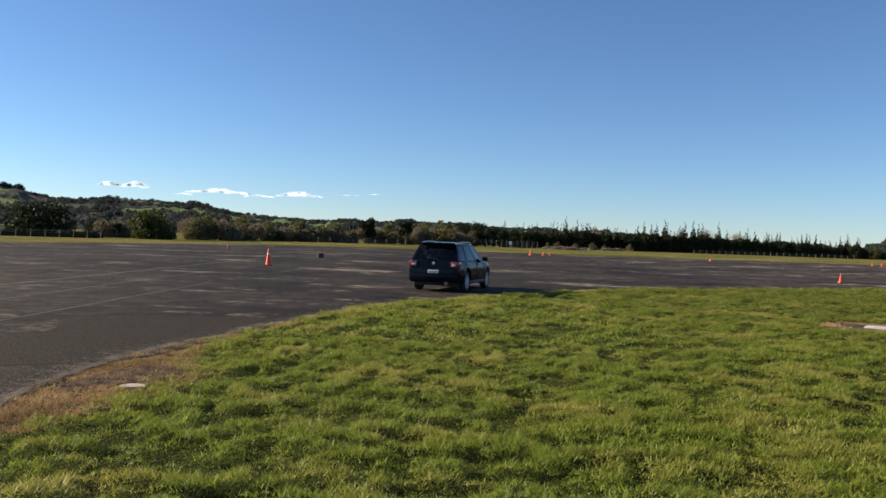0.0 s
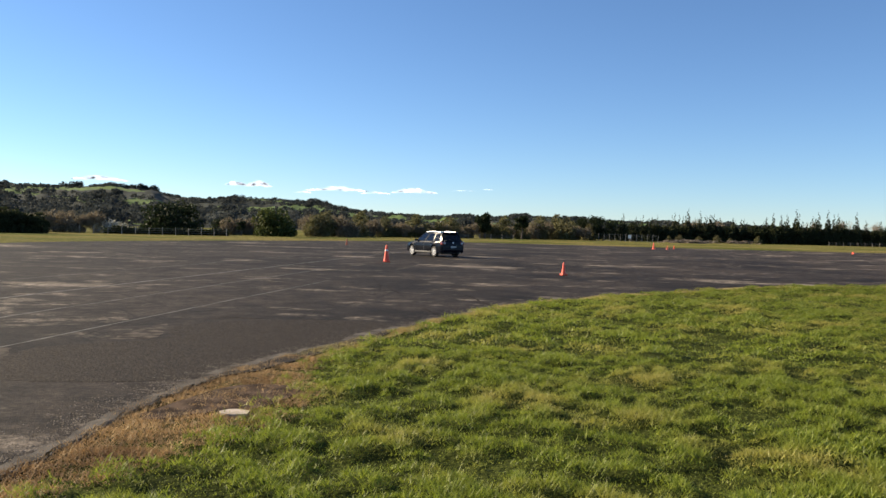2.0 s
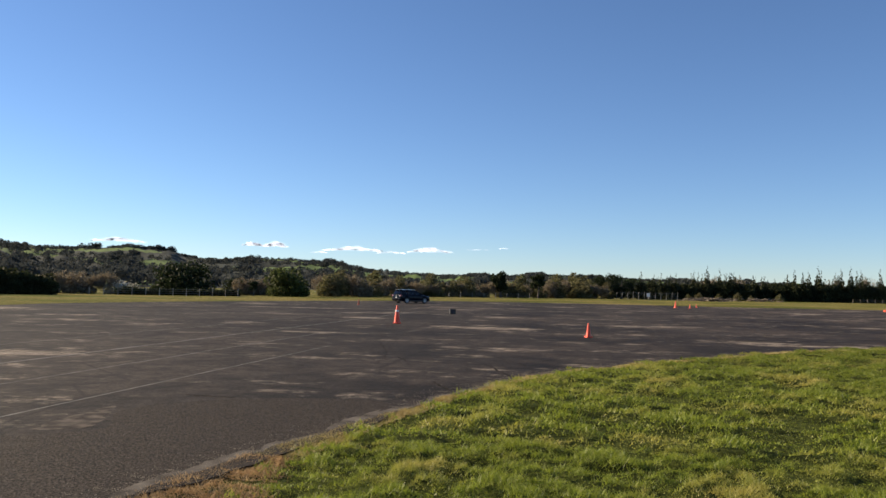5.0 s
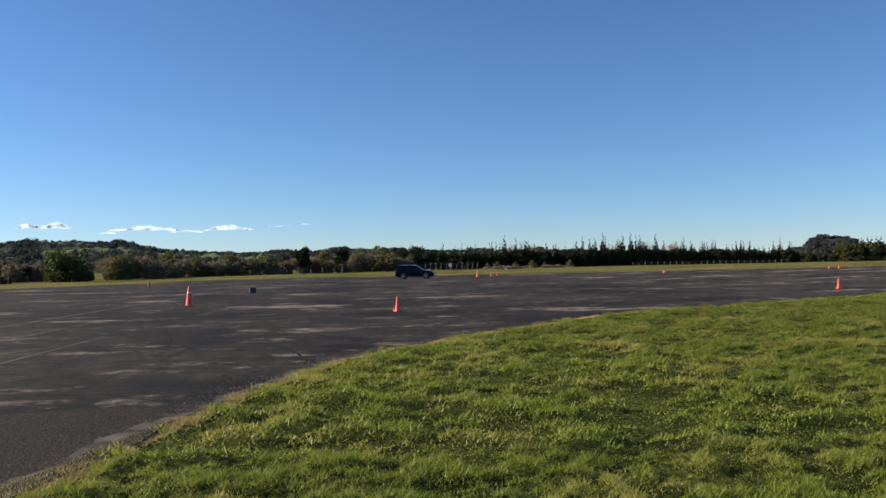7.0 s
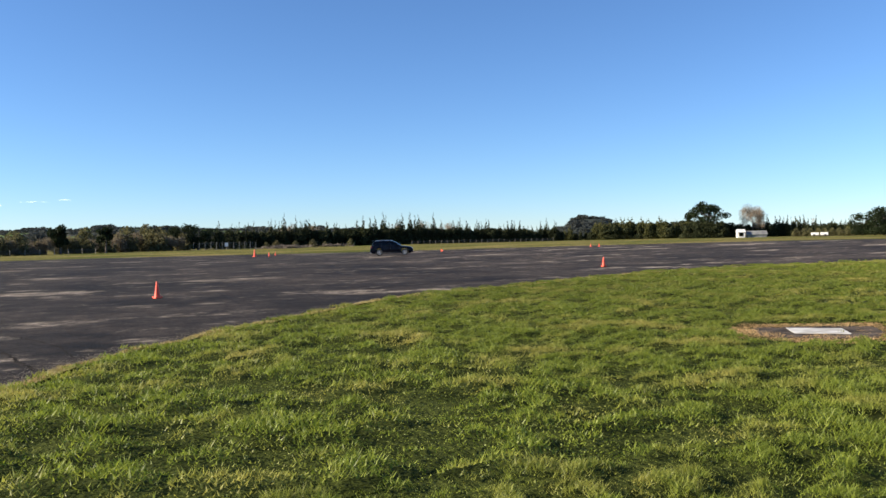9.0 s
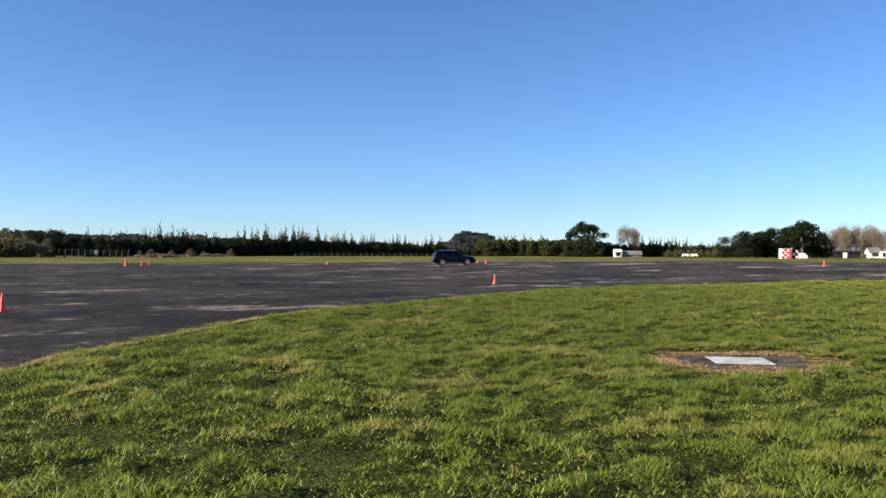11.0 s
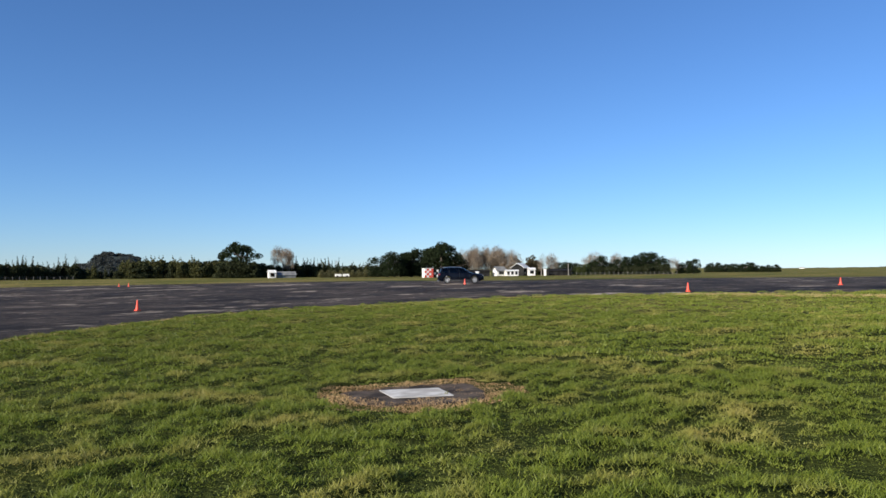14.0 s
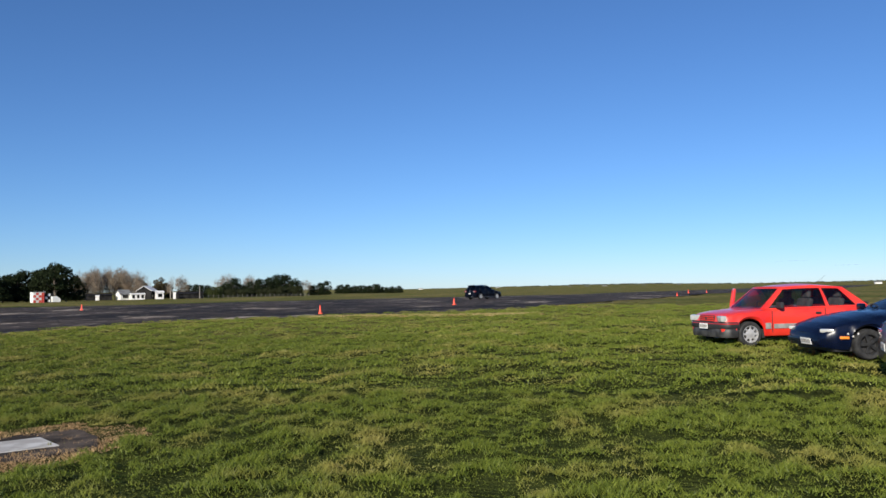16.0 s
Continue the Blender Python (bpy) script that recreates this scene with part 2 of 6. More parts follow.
M = {
    "asphalt": asphalt_material(), "ground": ground_material(), "hill": hill_material(), "bush_hill": hill_material(1.2),
    "blade": foliage("grass_blades", (0.115, 0.158, 0.017), (0.295, 0.342, 0.040), (0.46, 0.385, 0.105), 0.7, 0.45, 0.5, 0.50, 0.78, 0.35, (16, 30, 6, 20, 0.76)),
    "straw": foliage("dead_grass", (0.36, 0.23, 0.10), (0.60, 0.43, 0.22), (0.27, 0.17, 0.085), 1.2, 0.25),
    "dry": foliage("dry_yellow_grass", (0.30, 0.25, 0.085), (0.56, 0.47, 0.21), (0.40, 0.30, 0.13), 1.2, 0.25),
    "soil": surface("bare_soil", (0.040, 0.028, 0.020), (0.11, 0.078, 0.055), 5, 0.95, 0.8, 30, spec=0.03),
    "dark_leaf": foliage("dark_foliage", (0.012, 0.019, 0.009), (0.032, 0.044, 0.017), (0.022, 0.030, 0.013), 0.3),
    "dark_seal": surface("coarse_dark_chip_seal", (0.011, 0.009, 0.0072), (0.075, 0.060, 0.046), 46, 0.9, 0.8, 40, low=0.42, high=0.70, spec=0.1),
    "pale_seal": surface("worn_pale_seal", (0.026, 0.021, 0.017), (0.105, 0.087, 0.070), 5, 0.9, 0.5, 40, low=0.40, high=0.68, spec=0.1),
    # haze is put into this leaf tone: greyer and paler than near bush
    "hazed_leaf": foliage("hazed_far_bush", (0.046, 0.052, 0.050), (0.068, 0.075, 0.070), (0.056, 0.062, 0.058), 0.05, shine=0.01),
    "pine_leaf": foliage("shelter_foliage", (0.022, 0.030, 0.014), (0.060, 0.066, 0.030), (0.040, 0.046, 0.020), 0.3),
    "hedge_leaf": foliage("sunlit_hedge_foliage", (0.048, 0.054, 0.018), (0.115, 0.112, 0.042), (0.070, 0.074, 0.026), 0.3),
    "olive_leaf": foliage("olive_foliage", (0.085, 0.086, 0.036), (0.185, 0.172, 0.078), (0.13, 0.115, 0.058), 0.2),
    "green_leaf": foliage("green_foliage", (0.036, 0.054, 0.016), (0.090, 0.108, 0.032), (0.055, 0.066, 0.022), 0.25),
    "brown_leaf": foliage("brown_green_foliage", (0.060, 0.050, 0.028), (0.135, 0.108, 0.058), (0.085, 0.074, 0.038), 0.25),
    "grey_leaf": foliage("grey_brown_scrub", (0.13, 0.11, 0.075), (0.26, 0.215, 0.145), (0.18, 0.145, 0.095), 0.15),
    "twig_leaf": foliage("bare_twigs", (0.22, 0.18, 0.13), (0.36, 0.30, 0.22), (0.28, 0.22, 0.16), 0.2, 0.4),
    "blossom": foliage("white_blossom", (0.35, 0.34, 0.28), (0.6, 0.58, 0.5), (0.2, 0.2, 0.12), 0.4),
    "bark": surface("bark", (0.06, 0.048, 0.038), (0.15, 0.125, 0.10), 6, 0.95, 0.8, 18, local=True),
    "cone": surface("cone_orange", (0.82, 0.075, 0.030), (0.88, 0.12, 0.055), 5, 0.5, 0.1, 60, local=True),
    "cone_dark": surface("cone_old", (0.30, 0.075, 0.045), (0.42, 0.11, 0.07), 5, 0.7, 0.2, 60, local=True),
    "cone_white": surface("cone_band", (0.62, 0.6, 0.57), (0.78, 0.76, 0.73), 9, 0.5, 0.1, 60, local=True),
    "rubber": surface("rubber", (0.014, 0.014, 0.015), (0.03, 0.03, 0.03), 8, 0.8, 0.3, 90, local=True),
    "black_plastic": surface("black_plastic", (0.018, 0.018, 0.02), (0.032, 0.032, 0.034), 5, 0.55, 0.1, 80, local=True),
    "navy_paint": surface("blue_black_paint", (0.003, 0.004, 0.008), (0.006, 0.008, 0.014), 2, 0.2, 0.0, 60, coat=0.14, local=True, spec=0.06),
    "red_paint": surface("faded_red_paint", (0.62, 0.022, 0.012), (0.70, 0.042, 0.022), 1.5, 0.36, 0.02, 60, coat=0.5, local=True),
    "blue_paint": surface("deep_blue_paint", (0.002, 0.004, 0.015), (0.004, 0.007, 0.024), 2, 0.25, 0.0, 60, coat=0.25, local=True, spec=0.2),
    "grey_paint": surface("charcoal_paint", (0.02, 0.02, 0.022), (0.032, 0.032, 0.035), 2, 0.3, 0.0, 60, coat=0.8, local=True),
    "alloy": surface("wheel_alloy", (0.40, 0.40, 0.41), (0.54, 0.54, 0.54), 8, 0.38, 0.05, 60, metal=0.35, local=True),
    "black_alloy": surface("black_alloy", (0.016, 0.016, 0.017), (0.03, 0.03, 0.03), 8, 0.4, 0.05, 60, local=True),
    "rail": surface("silver_rail", (0.5, 0.5, 0.5), (0.64, 0.64, 0.64), 6, 0.3, 0.02, 60, metal=0.9, local=True),
    "lamp_red": surface("red_lens", (0.30, 0.012, 0.010), (0.42, 0.02, 0.016), 8, 0.15, 0.0, 60, coat=1.0, local=True),
    "lamp_smoked": surface("dark_red_lens", (0.13, 0.018, 0.016), (0.22, 0.04, 0.036), 8, 0.12, 0.0, 60, coat=1.0, local=True),
    "lamp_clear": surface("clear_lens", (0.36, 0.36, 0.34), (0.50, 0.50, 0.47), 8, 0.12, 0.05, 60, coat=1.0, local=True),
    "lamp_amber": surface("amber_lens", (0.72, 0.20, 0.015), (0.82, 0.27, 0.03), 8, 0.2, 0.0, 60, coat=1.0, local=True),
    "apron": surface("worn_dark_apron", (0.020, 0.020, 0.021), (0.060, 0.059, 0.057), 6, 0.55, 0.1, 60, local=True),
    "plate": surface("number_plate_white", (0.66, 0.66, 0.63), (0.76, 0.76, 0.73), 9, 0.45, 0.0, 60, local=True),
    "seat": surface("seat_cloth", (0.04, 0.04, 0.045), (0.085, 0.08, 0.085), 7, 0.9, 0.3, 90, local=True),
    "skirt_grey": surface("grey_trim", (0.20, 0.19, 0.18), (0.28, 0.265, 0.25), 6, 0.6, 0.05, 60, local=True),
    "dark_glass": glass_material("tinted_glass", (0.10, 0.115, 0.12)),
    "glass": glass_material("clear_glass", (0.46, 0.51, 0.50)),
    "white_wall": surface("white_boards", (0.66, 0.65, 0.61), (0.80, 0.79, 0.76), 0.8, 0.7, 0.1, 20),
    "red_wall": surface("red_boards", (0.48, 0.05, 0.03), (0.58, 0.08, 0.05), 0.8, 0.6, 0.1, 20),
    "roof_grey": surface("grey_roof_iron", (0.13, 0.13, 0.13), (0.21, 0.21, 0.20), 0.8, 0.6, 0.2, 12),
    "dark_wall": surface("dark_shed_iron", (0.012, 0.012, 0.012), (0.028, 0.027, 0.026), 0.8, 0.8, 0.2, 12, spec=0.1),
    "post_wood": surface("weathered_post", (0.20, 0.18, 0.15), (0.36, 0.33, 0.29), 3, 0.9, 0.3, 30),
    "mesh_wire": surface("galvanised_wire", (0.12, 0.125, 0.125), (0.2, 0.205, 0.205), 3, 0.5, 0.1, 30, metal=0.6),
    "concrete": surface("white_painted_concrete", (0.36, 0.34, 0.31), (0.56, 0.55, 0.52), 3.5, 0.85, 0.3, 50),
    "pad": surface("tar_pad", (0.036, 0.029, 0.023), (0.10, 0.080, 0.063), 3, 0.9, 0.6, 45, spec=0.1),
    "tar": surface("tar_fill", (0.012, 0.010, 0.008), (0.034, 0.029, 0.024), 6, 0.9, 0.3, 50, spec=0.03),
    "grit": surface("pale_grit", (0.11, 0.095, 0.078), (0.21, 0.185, 0.155), 9, 0.95, 0.1, 50, spec=0.05),
    "line": surface("worn_seam", (0.05, 0.047, 0.043), (0.15, 0.142, 0.13), 2.0, 0.85, 0.3, 50),
    "cover": surface("weathered_pale_cover", (0.30, 0.25, 0.19), (0.46, 0.39, 0.31), 9, 0.9, 0.3, 40),
    "edge_seal": surface("crumbled_pale_seal_edge", (0.05, 0.043, 0.036), (0.165, 0.148, 0.125), 3, 0.95, 0.4, 60, low=0.34, high=0.72, spec=0.05),
    # the second cloud has its shade put into a dark base tone
    "cloud": cloud_material(), "shaded_cloud": cloud_material("shaded_cloud_vapour", 0.20, 0.10, 0.12),
    "log": surface("grey_brush_pile", (0.10, 0.08, 0.06), (0.22, 0.18, 0.14), 2, 0.95, 0.5, 12),
}


# ---------------------------------------------------------------- geometry helpers
def smoothstep(a, b, x):
    t = min(1.0, max(0.0, (x - a) / (b - a)))
    return t * t * (3 - 2 * t)


def height(x, y):
    """The lie of the field: flat seal, a low rise to the east, a grass bank where the cars are parked."""
    bank = 0.38 * smoothstep(6, 21, x) * (1 - smoothstep(10, 28, y)) * (1 - smoothstep(30, 60, x))
    rise = 0.62 * smoothstep(15, 75, x) * (1 - smoothstep(110, 230, math.hypot(x, y - 8)))
    return max(bank, rise)


def heights(x, y):
    """The same for arrays."""
    def sm(a, b, v):
        t = np.clip((v - a) / (b - a), 0, 1)
        return t * t * (3 - 2 * t)
    bank = 0.38 * sm(6, 21, x) * (1 - sm(10, 28, y)) * (1 - sm(30, 60, x))
    return np.maximum(bank, 0.62 * sm(15, 75, x) * (1 - sm(110, 230, np.hypot(x, y - 8))))


def mesh_object(name, bm, material, parent=None, smooth=None):
    me = bpy.data.meshes.new(name)
    bm.to_mesh(me)
    bm.free()
    me.materials.append(material)
    if smooth is not None:
        me.shade_smooth()
        me.set_sharp_from_angle(angle=radians(smooth))
    ob = new(name, me)
    ob.parent = parent
    return ob


def part(name, bm, material, parent, label="", smooth=None):
    ob = mesh_object(name, bm, material, parent, smooth)
    if label:
        ob["label"] = label
    return ob


def from_arrays(name, verts, faces, material, parent=None):
    """A mesh of many alike faces from arrays."""
    verts, faces = np.asarray(verts, dtype=np.float32), np.asarray(faces, dtype=np.int32)
    me = bpy.data.meshes.new(name)
    n, per = faces.shape
    me.vertices.add(len(verts)), me.loops.add(n * per), me.polygons.add(n)
    me.vertices.foreach_set("co", verts.ravel())
    me.loops.foreach_set("vertex_index", faces.ravel())
    me.polygons.foreach_set("loop_start", np.arange(0, n * per, per, dtype=np.int32))
    me.update(calc_edges=True)
    me.materials.append(material)
    ob = new(name, me)
    ob.parent = parent
    return ob


def box(bm, size, at=(0, 0, 0), turn=None, bevel=0.0):
    made = bmesh.ops.create_cube(bm, size=1.0)["verts"]
    m = Matrix.Translation(at) @ (turn or Matrix()) @ Matrix.Diagonal((*size, 1))
    bmesh.ops.transform(bm, matrix=m, verts=made)
    if bevel:
        edges = list({e for v in made for e in v.link_edges})
        bmesh.ops.bevel(bm, geom=edges, offset=bevel, segments=2, affect="EDGES", profile=0.6)
    return made


def tube(bm, p0, p1, r0, r1, sides=7):
    p0, p1 = Vector(p0), Vector(p1)
    q = (p1 - p0).to_track_quat("Z", "Y")
    rings = []
    for p, r in ((p0, r0), (p1, r1)):
        rings.append([bm.verts.new(p + q @ Vector((r * math.cos(a), r * math.sin(a), 0))) for a in (2 * math.pi * i / sides for i in range(sides))])
    for i in range(sides):
        j = (i + 1) % sides
        bm.faces.new((rings[0][i], rings[0][j], rings[1][j], rings[1][i]))
    bm.faces.new(rings[1])
    bm.faces.new(rings[0][::-1])


def lathe(bm, profile, sides=24, axis="Z"):
    """A body of rotation from (radius, height) pairs."""
    rings = []
    for r, z in profile:
        ring = []
        for i in range(sides):
            a = 2 * math.pi * i / sides
            p = (r * math.cos(a), r * math.sin(a), z) if axis == "Z" else (r * math.cos(a), z, r * math.sin(a))
            ring.append(bm.verts.new(p))
        rings.append(ring)
    for a, b in zip(rings, rings[1:]):
        for i in range(sides):
            j = (i + 1) % sides
            bm.faces.new((a[i], a[j], b[j], b[i]) if axis == "Z" else (a[j], a[i], b[i], b[j]))
    return rings


def loft(bm, rings, closed=False):
    rows = [[bm.verts.new(p) for p in ring] for ring in rings]
    for a, b in zip(rows, rows[1:]):
        n = len(a)
        for i in range(n if closed else n - 1):
            j = (i + 1) % n
            bm.faces.new((a[i], a[j], b[j], b[i]))
    return rows


def resample(points, steps):
    """A smooth line through points (Catmull-Rom), with so many steps between each two."""
    p = [Vector((*q, 0)) for q in points]
    out = []
    for i in range(len(p) - 1):
        a, b, c, d = p[max(i - 1, 0)], p[i], p[i + 1], p[min(i + 2, len(p) - 1)]
        for s in range(steps):
            t = s / steps
            q = 0.5 * (2 * b + (c - a) * t + (2 * a - 5 * b + 4 * c - d) * t * t + (3 * b - a - 3 * c + d) * t ** 3)
            out.append((q.x, q.y))
    out.append((p[-1].x, p[-1].y))
    return out


# ---------------------------------------------------------------- the seal and the field
NEAR_EDGE = [(-9, -60), (-6.2, -20), (-4.9, -2), (-4.25, 4.5), (-4.0, 7.2), (-4.15, 8.6), (-4.1, 10.1), (-3.85, 11.7), (-3.05, 15.0), (-1.9, 19.2), (-0.6, 21.8), (2.3, 25.8),
             (6.7, 30.8), (11.9, 33.8), (17.9, 37.4), (24.5, 39.2), (32.0, 38.2), (40.0, 36.4), (45.4, 30.5), (49.8, 24.0), (54.5, 18.6), (68, 13.8), (100, 4.8), (150, -8), (400, -88), (900, -235)]
FAR_EDGE = [(-30, -60), (-31, -20), (-32, 0), (-33, 10), (-33.4, 18), (-34, 26), (-35, 36), (-38, 48), (-40.8, 60), (-39.4, 74), (-36, 88), (-30.8, 101),
            (-23, 115), (-12, 123), (2, 124), (16, 121), (31, 113), (46, 102), (60, 89), (73, 78), (80, 65), (90, 60), (104, 53), (122, 40), (145, 32), (240, 18), (460, -12), (920, -130)]
STEPS = 26
near_line, far_line = resample(NEAR_EDGE, STEPS), resample(FAR_EDGE[:len(NEAR_EDGE)], STEPS)
rng = np.random.default_rng(7)


def ragged(i, p):
    """The broken edge of the seal."""
    wob = 0.10 * noise.noise(Vector((p[0] * 0.9, p[1] * 0.9, 3))) + 0.07 * noise.noise(Vector((p[0] * 3.7, p[1] * 3.7, 5)))
    return (p[0] + wob, p[1] - wob)


near_line = [ragged(i, p) for i, p in enumerate(near_line)]
SEAL = np.array(near_line + far_line[::-1])


def inside(poly, x, y):
    """Which of the points lie in the polygon (even-odd rule)."""
    hit = np.zeros(x.shape, dtype=bool)
    x0, y0 = poly[-1]
    for x1, y1 in poly:
        if y0 != y1:
            cross = ((y1 > y) != (y0 > y)) & (x < (x0 - x1) * (y - y1) / (y0 - y1) + x1)
            hit ^= cross
        x0, y0 = x1, y1
    return hit


def edge_distance(line, x, y):
    best = np.full(x.shape, 1e9)
    for (x0, y0), (x1, y1) in zip(line, line[1:]):
        dx, dy = x1 - x0, y1 - y0
        t = np.clip(((x - x0) * dx + (y - y0) * dy) / (dx * dx + dy * dy + 1e-9), 0, 1)
        best = np.minimum(best, np.hypot(x - x0 - t * dx, y - y0 - t * dy))
    return best


def build_seal():
    cols = 44
    verts, faces = [], []
    for a, b in zip(near_line, far_line):
        for j in range(cols + 1):
            t = (j / cols) ** 1.5
            x, y = a[0] + (b[0] - a[0]) * t, a[1] + (b[1] - a[1]) * t
            verts.append((x, y, height(x, y) + 0.012 - (0.03 if j == 0 else 0)))
    w = cols + 1
    for i in range(len(near_line) - 1):
        for j in range(cols):
            faces.append((i * w + j, (i + 1) * w + j, (i + 1) * w + j + 1, i * w + j + 1))
    ob = from_arrays("road", verts, faces, M["asphalt"])
    ob.data.flip_normals()
    ob.data.shade_smooth()
    return tagged(ob, "dark old asphalt airfield seal with pale worn patches", "asphalt", kind="structure")


def build_ground():
    radii = [0.0] + [0.6 * i for i in range(1, 80)] + [48 * 1.045 ** i for i in range(1, 106)]
    n = 300
    verts = []
    for r in radii:
        for i in range(n):
            a = 2 * math.pi * i / n
            verts.append((8 + r * math.cos(a), 12 + r * math.sin(a), 0.0))
    v = np.array(verts)
    hidden = inside(SEAL, v[:, 0], v[:, 1])
    for i, (x, y, _) in enumerate(verts):
        bumps = 0.006 * noise.noise(Vector((x * 0.8, y * 0.8, 0))) - 0.018 if abs(x) < 70 and abs(y) < 80 else 0
        v[i, 2] = height(x, y) + ((-0.06 if math.hypot(x, y) < 70 else -0.3) if hidden[i] else bumps - 0.005)
    faces = []
    for k in range(len(radii) - 1):
        for i in range(n):
            j = (i + 1) % n
            faces.append((k * n + i, (k + 1) * n + i, (k + 1) * n + j, k * n + j))
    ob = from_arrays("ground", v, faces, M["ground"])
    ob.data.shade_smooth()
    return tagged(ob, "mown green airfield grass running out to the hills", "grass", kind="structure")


def seam_strip(x, y0, y1, width):
    """A worn pale seam between two lanes of the seal."""
    rings = []
    y = y0
    while y < y1:
        w = width * (0.75 + 0.5 * noise.noise(Vector((x, y * 0.7, 1))))
        off = 0.04 * noise.noise(Vector((x, y * 0.4, 9)))
        rings.append([(x + off - w / 2, y, 0.0155), (x + off + w / 2, y, 0.0155)])
        y += 0.5
    bm = bmesh.new()
    loft(bm, rings)
    ob = mesh_object("road_seam", bm, M["line"])
    ob.data.flip_normals()
    return tagged(ob, "worn pale seam in the asphalt", "road marking", kind="structure")


build_ground()
build_seal()
for sx, sy0, sy1, sw in ((-12.1, 4, 62, 0.11), (-9.8, 3, 34, 0.06), (-7.6, 4, 27, 0.045), (-15.5, 6, 60, 0.06)):
    seam_strip(sx, sy0, sy1, sw)


# ---------------------------------------------------------------- turf
def blades(name, x, y, tall, wide, material, seed, lean=0.5, lift=0.0):
    """One mesh of many single grass blades."""
    r = np.random.default_rng(seed)
    n = len(x)
    a, la = r.uniform(0, 2 * np.pi, n), r.uniform(0, 2 * np.pi, n)
    z = heights(x, y) - 0.01 + lift
    ln = tall * np.minimum(0.97, r.uniform(0.55, 1.1, n) * lean)
    dx, dy = np.cos(a) * wide / 2, np.sin(a) * wide / 2
    mx, my = np.cos(la) * ln, np.sin(la) * ln
    p = np.empty((n, 3, 3), dtype=np.float32)
    p[:, 0] = np.stack([x - dx, y - dy, z], 1)
    p[:, 1] = np.stack([x + dx, y + dy, z], 1)
    p[:, 2] = np.stack([x + mx, y + my, z + np.sqrt(np.maximum(tall ** 2 - ln ** 2, 1e-5))], 1)
    return from_arrays(name, p.reshape(-1, 3), np.arange(3 * n).reshape(-1, 3), material)


def lumps(x, y, s, seed=5):
    """Smooth lumpy noise in 0..1 (lattice of random values, s cells a metre), for tufts."""
    table = np.random.default_rng(seed).uniform(0, 1, (64, 64))
    u, v = np.asarray(x) * s + 1000, np.asarray(y) * s + 1000
    i, j = np.floor(u).astype(int), np.floor(v).astype(int)
    fu, fv = u - i, v - j
    fu, fv = fu * fu * (3 - 2 * fu), fv * fv * (3 - 2 * fv)
    i0, i1, j0, j1 = i % 64, (i + 1) % 64, j % 64, (j + 1) % 64
    return (table[i0, j0] * (1 - fu) + table[i1, j0] * fu) * (1 - fv) + (table[i0, j1] * (1 - fu) + table[i1, j1] * fu) * fv


PAD = np.array([(x + 0.10 * noise.noise(Vector((x * 3, y * 3, 0))), y + 0.10 * noise.noise(Vector((x * 3, y * 3, 8)))) for x, y in
                resample([(9.35, 19.1), (8.85, 18.05), (9.8, 17.1), (10.5, 17.5), (10.95, 18.15), (9.95, 18.98), (9.35, 19.1)], 6)[:-1]])


SOIL = np.array(resample([(-4.02, 8.3), (-3.92, 9.1), (-3.75, 9.75), (-3.35, 9.95), (-3.02, 9.75), (-3.05, 9.1), (-3.2, 8.75), (-3.55, 8.5), (-3.8, 8.2), (-4.02, 8.3)], 5)[:-1])


def turf_zone(x0, x1, y0, y1, density, seed):
    r = np.random.default_rng(seed)
    n = int((x1 - x0) * (y1 - y0) * density)
    return r.uniform(x0, x1, n), r.uniform(y0, y1, n)


def dead_width(x, y):
    """How far the sprayed brown margin reaches in from the edge of the seal."""
    return 0.08 + 1.15 * np.exp(-((y - 9.0) / 2.0) ** 2) + 0.25 * np.exp(-((y - 5.5) / 2.5) ** 2) + 0.22 * np.exp(-((y - 13) / 3.0) ** 2) + 0.14 * lumps(x, y, 1.5)


